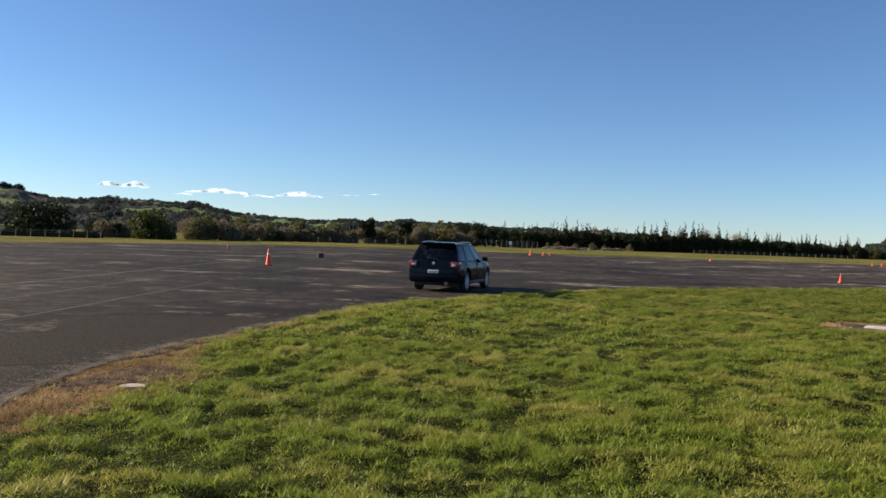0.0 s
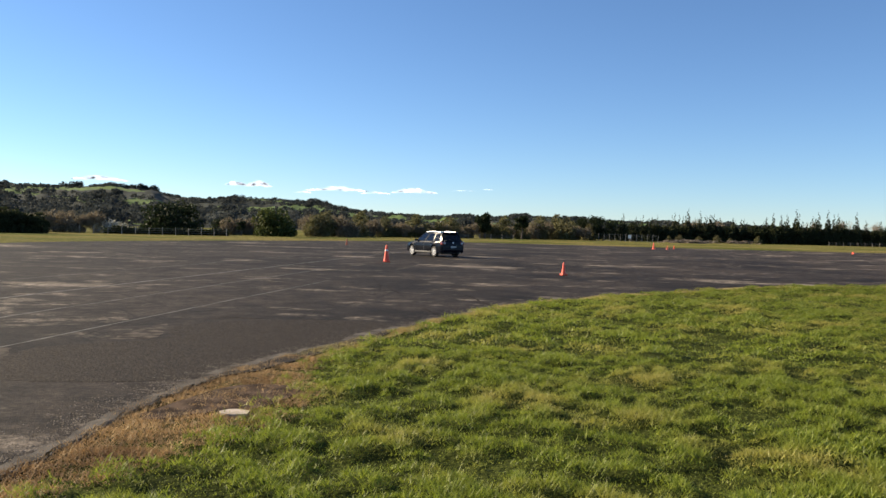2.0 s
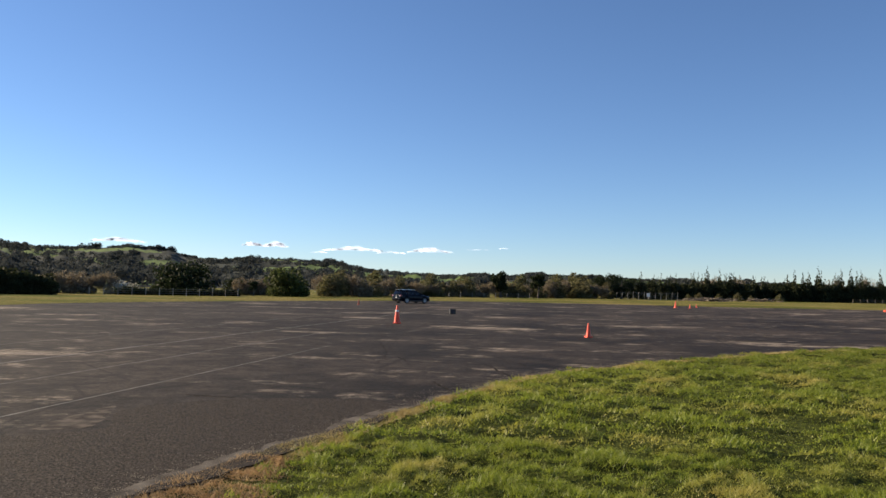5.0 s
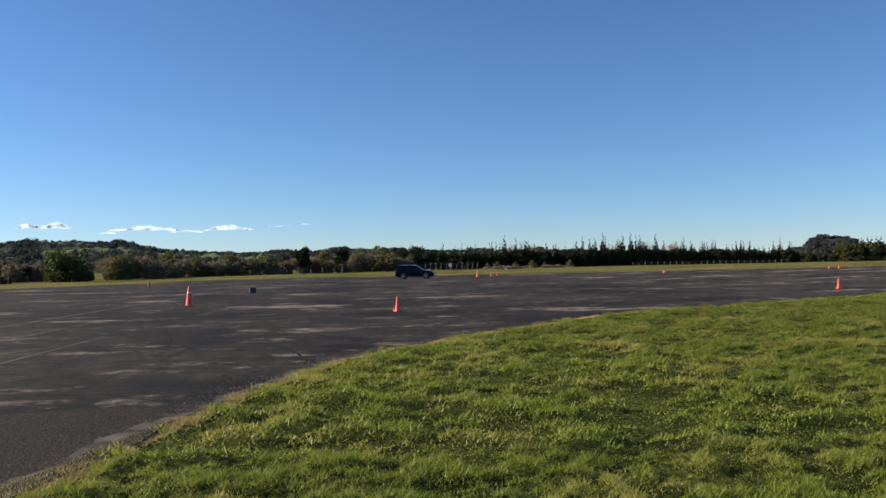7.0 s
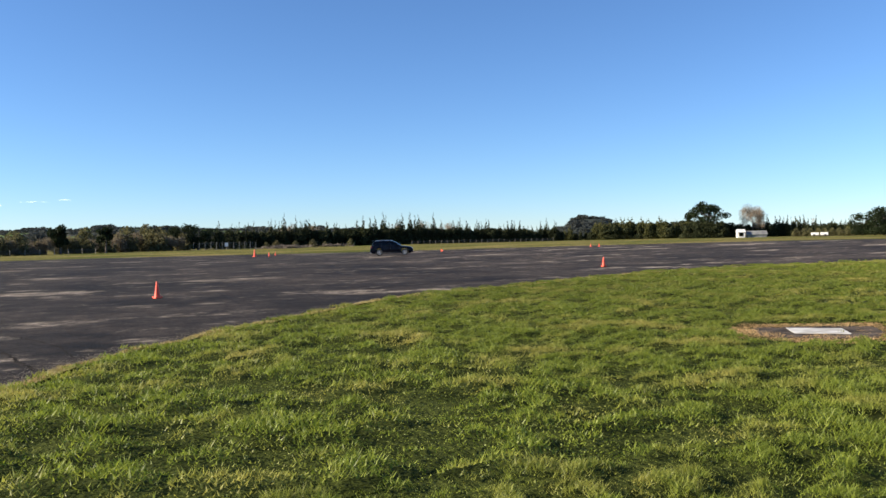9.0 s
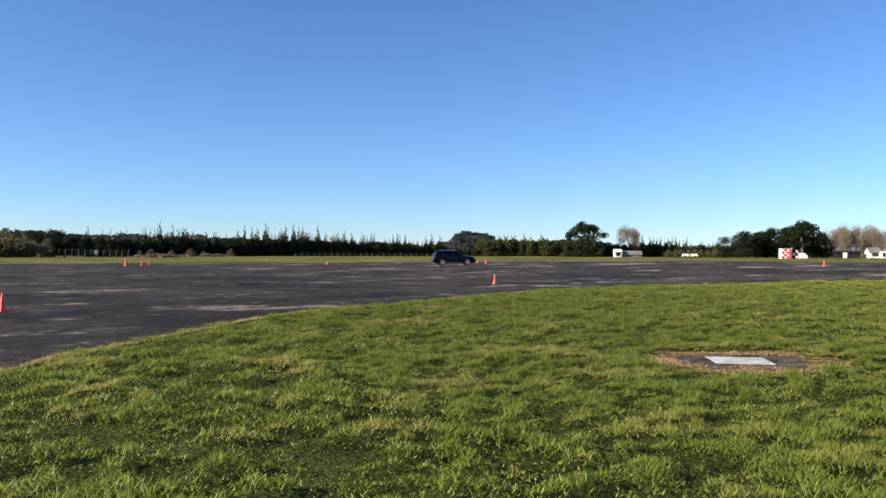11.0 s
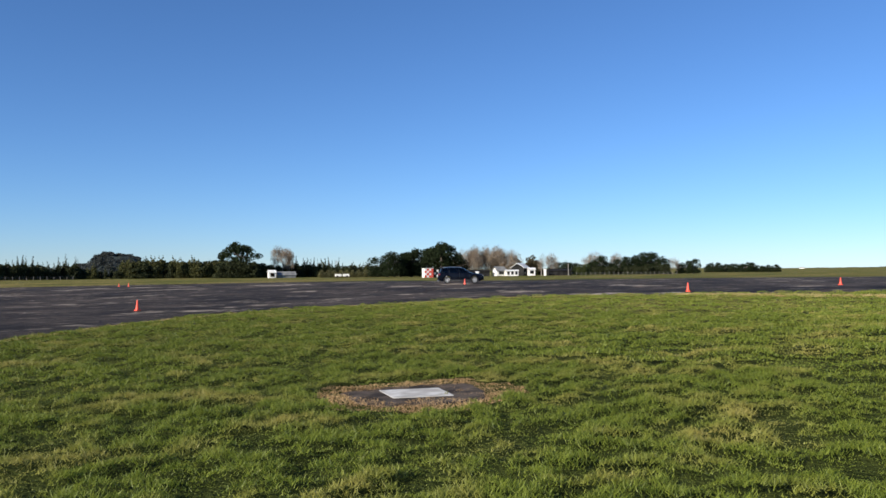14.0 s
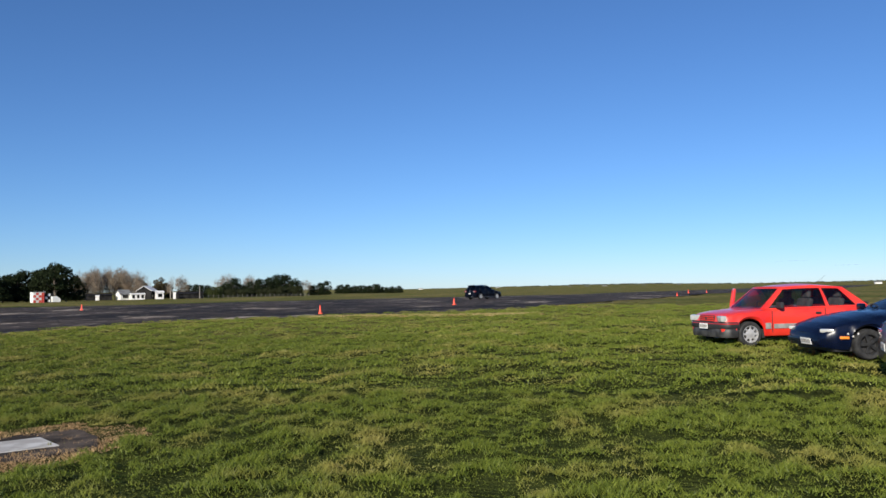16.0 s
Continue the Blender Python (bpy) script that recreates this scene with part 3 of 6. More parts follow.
def build_turf():
    zones = [(-5, 4, 3, 13, 4700, 0.046, 0.0072), (4, 14, 8, 22, 2700, 0.046, 0.010), (-4, 14, 13, 36, 1200, 0.048, 0.016), (1, 14, 0, 9, 1700, 0.048, 0.013),
             (14, 30, 2, 40, 760, 0.046, 0.025), (30, 58, 4, 40, 260, 0.050, 0.036), (-6, 4, -5, 3, 900, 0.048, 0.016), (4, 14, -5, 0, 600, 0.048, 0.018)]
    gx, gy, gt, gw, sx, sy, st, sw, gl = ([] for _ in range(9))
    for i, (x0, x1, y0, y1, dens, tall, wide) in enumerate(zones):
        x, y = turf_zone(x0, x1, y0, y1, dens, 100 + i)
        keep = ~inside(SEAL, x, y)
        if i in (2, 3):
            keep &= ~((x > 4) & (y > 8) & (y < 22))
        x, y = x[keep], y[keep]
        d = edge_distance(near_line[STEPS * 2:STEPS * 20:4], x, y)
        f, rise = (1, 0.9, 0.62, 0.9, 0.5, 0.4, 1, 1)[i], (1, 1.15, 1.7, 1.1, 1.8, 2.0, 1, 1)[i]
        tuft = lumps(x, y, 7.5 * f) * 0.46 + lumps(x, y, 3.6 * f, 6) * 0.48 + lumps(x, y, 0.9, 8) * 0.06
        tuft = np.clip((tuft - 0.34) / 0.32, 0, 1)
        r = np.random.default_rng(200 + i)
        fringe = edge_distance(np.vstack([PAD, PAD[:1]]), x, y)
        bare = inside(PAD, x, y) & ((fringe > 0.55 * lumps(x, y, 2.6, 14)) | (r.uniform(0, 1, len(x)) < 0.3))
        near_pad = (fringe < 0.12 + 0.55 * lumps(x, y, 2.5, 12))
        dead = (d < dead_width(x, y) * r.uniform(0.6, 1.2, len(x))) | near_pad
        thin = r.uniform(0, 1, len(x)) < (0.24, 0.28, 0.38, 0.85, 0.8, 0.7, 0.4, 0.4)[i] + 1.0 * tuft
        hgt = tall * ((0.22 + 1.6 * tuft) if i < 3 else (0.32 + 1.35 * tuft)) * r.uniform(0.6, 1.2, len(x))
        live = ~bare & ~dead & thin
        gl.append(0.075 * rise * np.clip(tuft[live] - 0.25, 0, 1)), gx.append(x[live]), gy.append(y[live]), gt.append(hgt[live]), gw.append(np.full(live.sum(), wide))
        gone = ~bare & dead & (r.uniform(0, 1, len(x)) < 0.8)
        sx.append(x[gone]), sy.append(y[gone]), st.append(hgt[gone] * 0.7), sw.append(np.full(gone.sum(), wide))
    c = np.concatenate
    tagged(blades("grass", c(gx), c(gy), c(gt), c(gw), M["blade"], 1, 0.86, c(gl)), "short tufted green grass with dry yellow patches", "grass", kind="stuff")
    # the sprayed margin along the edge of the seal
    line = np.array(near_line[STEPS * 2:STEPS * 18])
    r = np.random.default_rng(34)
    lens = np.hypot(*(line[1:] - line[:-1]).T)
    near = np.exp(-np.maximum(0, line[1:, 1] - 12) / 14.0)
    per = (lens * (250 + 2600 * near)).astype(int)
    seg = np.repeat(np.arange(len(per)), per)
    t = r.uniform(0, 1, len(seg))
    a, b = line[seg], line[seg + 1]
    q = a + (b - a) * t[:, None]
    side = np.stack([(b - a)[:, 1], -(b - a)[:, 0]], 1)
    side /= np.linalg.norm(side, axis=1)[:, None] + 1e-9
    off = (r.uniform(0, 1, len(seg)) ** 1.3 - 0.06) * dead_width(q[:, 0], q[:, 1]) * 1.1
    q = q + side * off[:, None]
    q = q[~inside(SOIL, q[:, 0], q[:, 1]) | (r.uniform(0, 1, len(q)) < 0.10)]
    seg = seg[:len(q)]
    clump = lumps(q[:, 0], q[:, 1], 3.0, 9)
    sx.append(q[:, 0]), sy.append(q[:, 1]), st.append((0.025 + 0.075 * clump) * r.uniform(0.5, 1.2, len(seg))), sw.append(np.where(q[:, 1] > 20, 0.022, 0.009))
    # straw left along the verge of the runway
    r = np.random.default_rng(33)
    t, o = r.uniform(0, 1, 22000), r.uniform(-0.6, 0.6, 22000)
    sx.append(44.8 + 1.6 * t + o), sy.append(28.6 - 13.0 * t), st.append(r.uniform(0.08, 0.24, 22000)), sw.append(np.full(22000, 0.06))
    sx, sy, st, sw = c(sx), c(sy), c(st), c(sw)
    far = (sy > 11.8) & ~((sx > 8.0) & (sx < 12.0) & (sy > 16.2) & (sy < 20.0))
    tagged(blades("dead_grass", sx[~far], sy[~far], st[~far], sw[~far], M["straw"], 2, 1.0), "brown dead sprayed grass along the asphalt edge", "dead grass", kind="stuff")
    tagged(blades("dry_grass", sx[far], sy[far], st[far], sw[far], M["dry"], 3, 1.0), "thin yellow dry grass along the curving asphalt edge", "dry grass", kind="stuff")


build_turf()


def flat_patch(name, points, z, thick, material, bevel=0.0):
    """A thin slab on the ground with a given outline."""
    bm = bmesh.new()
    low = [bm.verts.new((x, y, height(x, y) + z - thick)) for x, y in points]
    top = [bm.verts.new((x, y, height(x, y) + z)) for x, y in points]
    bm.faces.new(top), bm.faces.new(low[::-1])
    for i in range(len(points)):
        j = (i + 1) % len(points)
        bm.faces.new((low[i], low[j], top[j], top[i]))
    bmesh.ops.recalc_face_normals(bm, faces=bm.faces)
    return mesh_object(name, bm, material)


def build_marker():
    """The pad in the grass with a white slab on it."""
    tagged(flat_patch("marker_pad", [tuple(p) for p in PAD], -0.003, 0.06, M["pad"]), "dark tar pad let into the grass", "pad")
    tagged(flat_patch("marker_slab", [(9.80, 18.80), (9.40, 18.17), (10.0, 17.60), (10.42, 18.20)], 0.006, 0.03, M["concrete"]), "white painted concrete slab on a tar pad", "slab")
    tagged(flat_patch("soil_patch", [tuple(p) for p in SOIL], 0.004, 0.06, M["soil"]), "bare brown soil at the broken asphalt edge", "soil")
    tagged(flat_patch("marker_slab", [(-3.25 + 0.13 * math.cos(a * 0.449) * (1 + 0.1 * math.sin(a * 3)), 8.58 + 0.11 * math.sin(a * 0.449)) for a in range(14)], 0.018, 0.06, M["cover"]), "small pale round cover slab sunk in dead grass", "slab")


build_marker()


def gravel_edge():
    """Loose pale grit along the broken edge of the seal."""
    r = np.random.default_rng(61)
    line = np.array(near_line[STEPS * 2:STEPS * 12])
    n = 16000
    seg = r.integers(0, len(line) - 1, n)
    a, b = line[seg], line[seg + 1]
    q = a + (b - a) * r.uniform(0, 1, n)[:, None]
    side = np.stack([-(b - a)[:, 1], (b - a)[:, 0]], 1)
    side /= np.linalg.norm(side, axis=1)[:, None] + 1e-9
    q = q + side * (np.abs(r.normal(0, 0.26, n)) - 0.03)[:, None]
    s = r.uniform(0.004, 0.012, n)
    base = np.array([(1, 0, 0), (-0.5, 0.87, 0), (-0.5, -0.87, 0), (0, 0, 0.9)])
    turn = r.uniform(0, 6.28, n)
    co = np.empty((n, 4, 3))
    for i, p in enumerate(base):
        co[:, i, 0] = q[:, 0] + s * (p[0] * np.cos(turn) - p[1] * np.sin(turn))
        co[:, i, 1] = q[:, 1] + s * (p[0] * np.sin(turn) + p[1] * np.cos(turn))
        co[:, i, 2] = 0.011 + s * p[2]
    f = (np.arange(n) * 4)[:, None, None] + np.array([(0, 1, 3), (1, 2, 3), (2, 0, 3)])[None]
    ob = from_arrays("gravel", co.reshape(-1, 3), f.reshape(-1, 3), M["grit"])
    tagged(ob, "loose pale grit along the asphalt edge", "gravel", kind="stuff")


gravel_edge()


def worn_edge():
    """The pale crumbled lip of the seal beside the sprayed margin, in broken lengths."""
    line = near_line[STEPS * 3:STEPS * 9]
    run = []

    def close():
        if len(run) > 3:
            bm = bmesh.new()
            loft(bm, run)
            bmesh.ops.recalc_face_normals(bm, faces=bm.faces)
            ob = mesh_object("road_edge", bm, M["edge_seal"])
            if ob.data.polygons[0].normal.z < 0:
                ob.data.flip_normals()
            tagged(ob, "pale crumbled edge of the asphalt", "asphalt edge", kind="structure")
        run.clear()
    for (x0, y0), (x1, y1) in zip(line, line[1:]):
        dx, dy = x1 - x0, y1 - y0
        n = math.hypot(dx, dy) + 1e-9
        w = 0.13 + 0.16 * noise.noise(Vector((x0 * 1.1, y0 * 1.1, 4))) + 0.07 * noise.noise(Vector((x0 * 6, y0 * 6, 6)))
        if w < 0.035:
            close()
            continue
        off = 0.05 * noise.noise(Vector((x0 * 5, y0 * 5, 2)))
        run.append([(x0 - dy / n * (off + 0.02), y0 + dx / n * (off + 0.02), 0.0168), (x0 - dy / n * w, y0 + dx / n * w, 0.0172)])
    close()


worn_edge()


def rough_outline(points, seed, steps=9, amount=0.05):
    """A ragged outline through a few corners."""
    ring = resample(points + points[:1], steps)[:-1]
    return [(x + amount * noise.noise(Vector((x * 4, y * 4, seed))), y + amount * noise.noise(Vector((x * 4, y * 4, seed + 9)))) for x, y in ring]


def road_patches():
    """The coarse repair along the edge of the seal and the worn pale seal beside it."""
    dark = [(-6.95, 10.3), (-7.15, 11.4), (-6.55, 12.15), (-6.0, 12.8), (-6.55, 14.2), (-5.4, 15.55), (-3.6, 15.9), (-3.1, 14.4), (-3.55, 12.0), (-3.85, 10.6), (-4.4, 9.9), (-5.4, 9.45), (-6.4, 9.5)]
    tagged(flat_patch("road_patch", rough_outline(dark, 1), 0.0150, 0.02, M["dark_seal"]), "coarse dark repair patch in the asphalt", "asphalt patch", kind="structure")
    pale = ([(-8.5, 11.6), (-7.3, 11.15), (-6.75, 9.7), (-7.3, 9.2), (-9.4, 9.4)], [(-6.75, 12.5), (-6.9, 14.3), (-6.2, 12.85)])
    for i, points in enumerate(pale):
        tagged(flat_patch("road_patch", rough_outline(points, 3 + i, 14, 0.16), 0.0142, 0.02, M["pale_seal"]), "worn pale patch of old asphalt", "asphalt patch", kind="structure")


road_patches()


CRACKS = [([(-2.7, 22.3), (-2.25, 20.9), (-1.8, 19.5)], 0.10), ([(-3.25, 18.7), (-2.9, 17.8), (-2.6, 17.0)], 0.10), ([(-5.0, 23.6), (-4.7, 22.9), (-4.5, 22.4)], 0.08), ([(-2.1, 23.4), (-1.3, 23.9)], 0.10),
          ([(-1.6, 28.6), (-0.5, 30.3)], 0.12), ([(-6.15, 13.15), (-5.3, 13.4), (-4.9, 13.9)], 0.08), ([(-6.5, 15.7), (-5.7, 15.6)], 0.16), ([(-1.5, 20.6), (-1.9, 22.6), (-3.0, 25.0)], 0.05), ([(-4.0, 19.9), (-6.6, 19.6), (-9.0, 19.9)], 0.06),
          ([(-6.2, 15.6), (-7.4, 15.0), (-8.6, 14.6)], 0.07), ([(-0.9, 25.6), (-4.5, 26.6), (-7.2, 26.0)], 0.05), ([(-6.0, 11.2), (-7.6, 11.0), (-9.5, 11.4)], 0.06),
          ([(-5.0, 21.5), (-5.4, 24.2), (-6.6, 28.5)], 0.05), ([(3.0, 30.2), (-2.0, 31.5), (-6.5, 31.0)], 0.05)]


def crack(points, width, seed):
    """An open crack in the seal, raised a hair so that it reads as a dark line."""
    r = random.Random(seed)
    rings = []
    for x, y in resample(points, 14):
        w = width * r.uniform(0.5, 1.4)
        x, y = x + r.uniform(-0.03, 0.03), y + r.uniform(-0.03, 0.03)
        rings.append([(x - w / 2, y - w / 3, 0.0152), (x + w / 2, y + w / 3, 0.0152)])
    bm = bmesh.new()
    loft(bm, rings)
    ob = mesh_object("road_crack", bm, M["tar"])
    tagged(ob, "dark tar-filled crack in the asphalt", "crack", kind="structure")


for i, (pts, w) in enumerate(CRACKS):
    crack(pts, w * 0.45, i)


# ---------------------------------------------------------------- hills and sky
def polar(az, d):
    return d * math.sin(radians(az)), 8 + d * math.cos(radians(az))


def hill(name, profile, d0, d1, label, roughness=1.0, cover="hill"):
    """A range of hills: azimuth and angle of elevation of its skyline, foot at d0 and ridge at d1."""
    azs = [p[0] for p in profile]
    els = [p[1] for p in profile]
    lo, hi = azs[0], azs[-1]
    cols, rows = int((hi - lo) * 7), 70
    verts, faces = [], []
    for i in range(cols + 1):
        az = lo + (hi - lo) * i / cols
        top = 1.7 + d1 * math.tan(radians(float(np.interp(az, azs, els))))
        for j in range(rows + 1):
            t = j / rows * 1.35
            d = d0 + (d1 - d0) * t
            x, y = polar(az, d)
            rise = smoothstep(0, 1, t) if t <= 1 else 1 - 0.4 * smoothstep(1, 1.6, t)
            z = top * rise * (1 + 0.10 * roughness * noise.noise(Vector((x * 0.004, y * 0.004, 2))) * min(1, t * 3) * (1 - 0.7 * smoothstep(0.75, 1, t)))
            z += roughness * 0.0035 * d1 * noise.noise(Vector((x * 0.02, y * 0.02, 7))) * min(1, 3 * t)
            z += roughness * 4.5 * abs(noise.noise(Vector((x * 0.07, y * 0.07, 3)))) * min(1, 3 * t)
            verts.append((x, y, z - 0.5))
    w = rows + 1
    for i in range(cols):
        for j in range(rows):
            faces.append((i * w + j, i * w + j + 1, (i + 1) * w + j + 1, (i + 1) * w + j))
    ob = from_arrays(name, verts, faces, M[cover])
    ob.data.flip_normals()
    ob.data.shade_smooth()
    return tagged(ob, label, "hill", kind="structure")


WEST = [(-75, 1.6), (-60, 2.0), (-50, 2.3), (-42.6, 2.3), (-38.6, 2.25), (-37.4, 1.95), (-34, 2.0), (-31, 2.05), (-28, 1.95), (-27.2, 1.65), (-26, 1.5), (-21, 1.65), (-17.3, 1.5), (-14, 1.0),
        (-9.4, 0.78), (-5, 0.82), (-2.4, 0.95), (2, 0.78), (8, 0.65), (14, 0.6), (22, 0.4)]
EAST = [(25, 0.2), (26.5, 0.2), (27.9, 0.36), (28.45, 0.48), (28.8, 0.74), (29.25, 0.97), (30.3, 1.04), (31.0, 0.93), (31.5, 0.72), (32.5, 0.5), (35, 0.3), (44, 0.15)]
PLAIN = [(44, 0.12), (60, 0.14), (70, 0.10), (74, 0.04), (80, 0.08), (86, 0.13), (92, 0.14), (97, 0.08), (103, 0.10), (112, 0.14), (125, 0.3), (150, 0.5)]
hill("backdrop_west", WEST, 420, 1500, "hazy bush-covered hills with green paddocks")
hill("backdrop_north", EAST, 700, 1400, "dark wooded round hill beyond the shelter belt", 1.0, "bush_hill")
hill("backdrop_east", PLAIN, 1500, 3600, "low distant ridge with scattered houses", 0.15, "ground")
hill("backdrop_south", [(150, 0.5), (180, 0.6), (220, 0.7), (260, 1.2), (285, 1.6)], 900, 2500, "low hills behind the airfield")


def cloud(az, el, wide, tall, seed, vapour="cloud"):
    """A small flat-based fair-weather cloud, far off."""
    r = random.Random(seed)
    d = 4000
    x, y = polar(az, d)
    z = d * math.tan(radians(el))
    px = d * radians(1.0)
    bm = bmesh.new()
    for _ in range(int(18 + wide * 16)):
        u = r.uniform(-1, 1)
        rad = px * tall * r.uniform(0.14, 0.5) * (1 - 0.6 * abs(u))
        cx, cz = u * px * wide / 2, rad * 0.55 + r.uniform(0, 0.35) * px * tall * (1 - abs(u))
        made = bmesh.ops.create_icosphere(bm, subdivisions=2, radius=rad)["verts"]
        for v in made:
            k = 1 + 0.35 * noise.noise(v.co * (2.2 / rad) + Vector((cx, seed * 9, 0)))
            v.co = Vector((v.co.x * 1.7 * k + cx, v.co.y * k + r.uniform(-1, 1), max(v.co.z * k * 0.75, -0.12 * rad) + cz))
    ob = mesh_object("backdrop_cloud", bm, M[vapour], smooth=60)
    ob.matrix_basis = pose(x, y, z, 0, 0, -az)
    return tagged(ob, "small white fair-weather cloud low over the hills" if vapour == "cloud" else "thin grey shaded streak of cloud low in the sky", "cloud", "clouds over the hills", "structure")


for i, (az, el, w, t) in enumerate(((-22.5, 2.50, 1.1, 0.40), (-21.0, 2.48, 1.0, 0.55), (-15.6, 2.36, 3.2, 0.42), (-13.0, 2.26, 1.5, 0.22), (-10.3, 2.36, 2.2, 0.46),
                                    (-31.2, 2.50, 2.6, 0.55), (-18.0, 2.2, 0.9, 0.16), (-6.8, 2.62, 1.2, 0.10), (-5.1, 2.75, 0.5, 0.10), (100.4, 1.28, 1.6, 0.08), (103.8, 0.95, 1.4, 0.06))):
    cloud(az, el + 0.2, w * 1.35, t * (0.9 if az < -30 else 1.25), i + 1, "cloud" if az < 90 else "shaded_cloud")


# ---------------------------------------------------------------- trees
def leaf_quads(r, centres, count, size, squash=(1, 1, 1), shell=0.55, upright=0.0, broad=0.5):
    """Small leaf sprays scattered through the outer shell of lumpy clumps; centres: (x, y, z, radius)."""
    c = np.array(centres)
    pick = r.choice(len(c), count, p=c[:, 3] ** 2 / (c[:, 3] ** 2).sum())
    d = r.normal(size=(count, 3))
    d /= np.linalg.norm(d, axis=1)[:, None]
    rad = c[pick, 3] * (shell + (1.08 - shell) * r.uniform(0, 1, count) ** 0.6)
    p = c[pick, :3] + d * rad[:, None] * np.array(squash)
    a = r.normal(size=(count, 3)) + np.array([0, 0, upright])
    a /= np.linalg.norm(a, axis=1)[:, None]
    b = np.cross(a, r.normal(size=(count, 3)))
    b /= np.linalg.norm(b, axis=1)[:, None]
    s = size * r.uniform(0.5, 1.3, count)[:, None]
    q = np.empty((count, 4, 3), dtype=np.float32)
    q[:, 0], q[:, 1], q[:, 2], q[:, 3] = p - a * s - b * s * 0.15, p + b * s * broad, p + a * s + b * s * 0.1, p - b * s * broad
    return q


def tree(kind, name, label, category, height_m, spread, leaf, seed, leaves=2200, size=0.34, trunk=0.25, bare=0.2):
    """One tree: tapered trunk with limbs, and a crown of many small sprays with gaps."""
    r = np.random.default_rng(seed)
    root = new(name)
    tagged(root, label, category)
    bm = bmesh.new()
    top = height_m * (0.86 if kind in ("spire", "twiggy") else 0.68)
    bend = r.uniform(-0.05, 0.05, 2) * height_m
    tube(bm, (0, 0, -0.3), (bend[0] * 0.5, bend[1] * 0.5, top * 0.5), trunk, trunk * 0.72)
    tube(bm, (bend[0] * 0.5, bend[1] * 0.5, top * 0.5), (bend[0], bend[1], top), trunk * 0.72, trunk * 0.2)
    cs, squash, shell, up = [], (1, 1, 0.8), 0.55, 0.0
    half = spread / 2
    if kind == "spire":
        levels = 16
        for i in range(levels):
            t = i / (levels - 1)
            z = height_m * (bare + (1 - bare) * t)
            for _ in range(3 if t < 0.6 else 1):
                a = r.uniform(0, 6.28)
                w = half * (1 - t) ** 0.75
                cs.append((math.cos(a) * w * 0.5, math.sin(a) * w * 0.5, z, max(0.20, 0.55 * w + 0.06 * height_m * (1 - t))))
        up, shell, squash = 1.2, 0.3, (0.9, 0.9, 1.25)
    elif kind == "umbrella":
        for i in range(38):
            a, w = r.uniform(0, 6.28), half * math.sqrt(r.uniform(0.0, 1))
            z = height_m * (0.90 - 0.30 * (w / half) ** 2 - 0.12 * r.uniform(0, 1))
            cs.append((math.cos(a) * w, math.sin(a) * w, z, spread * r.uniform(0.07, 0.12)))
        for i in range(12):
            a, w = r.uniform(0, 6.28), half * r.uniform(0.2, 0.85)
            cs.append((math.cos(a) * w, math.sin(a) * w, height_m * r.uniform(0.36, 0.58), spread * r.uniform(0.07, 0.11)))
        squash = (1.1, 1.1, 0.75)
    elif kind == "twiggy":
        for i in range(24):
            a, w = r.uniform(0, 6.28), half * math.sqrt(r.uniform(0.0, 1))
            cs.append((math.cos(a) * w, math.sin(a) * w, height_m * r.uniform(0.42, 0.92) * (1 - 0.2 * (w / half) ** 2), spread * r.uniform(0.13, 0.26)))
        shell, up, squash = 0.0, 1.6, (0.8, 0.8, 1.15)
    else:
        for i in range(22):
            a, w = r.uniform(0, 6.28), half * math.sqrt(r.uniform(0.0, 1)) * 0.82
            lo = bare + 0.08
            z = height_m * (lo + (0.86 - lo) * r.uniform(0, 1) * (1 - 0.45 * (w / half) ** 2))
            cs.append((math.cos(a) * w, math.sin(a) * w, z, spread * r.uniform(0.12, 0.22)))
        if bare < 0.06:
            for i in range(12):
                a = 6.283 * i / 12
                cs.append((math.cos(a) * half * 0.72, math.sin(a) * half * 0.72, height_m * 0.16, spread * r.uniform(0.12, 0.17)))
        squash = (1, 1, 0.85)
    for i in range(9 if kind != "spire" else 5):
        c = cs[int(r.integers(len(cs)))]
        z0 = top * r.uniform(0.35, 0.8)
        tube(bm, (bend[0] * 0.7, bend[1] * 0.7, z0), (c[0], c[1], max(c[2], z0 + 0.2)), trunk * 0.34, trunk * 0.08, 5)
    part("trunk", bm, M["bark"], root)
    q = leaf_quads(r, cs, leaves, size, squash, shell, up, 0.045 if kind == "twiggy" else 0.5)
    q[:, :, 2] = np.maximum(q[:, :, 2], 0.05)
    from_arrays("crown", q.reshape(-1, 3), np.arange(4 * leaves).reshape(-1, 4), leaf, root)
    return root


def plant(proto, az, d, scale=1.0, tall=1.0, turn=0.0, group=""):
    x, y = polar(az, d)
    ob = copy_thing(proto, pose(x, y, height(x, y) - 0.05, 0, 0, turn))
    ob.scale = (scale, scale, scale * tall)
    if group:
        ob["group"] = group
    return ob


def settle(proto, az, d, scale=1.0, tall=1.0):
    """Puts the first of a kind itself in its place."""
    x, y = polar(az, d)
    proto.matrix_basis = pose(x, y, height(x, y) - 0.05)
    proto.scale = (scale, scale, scale * tall)


rnd = random.Random(11)
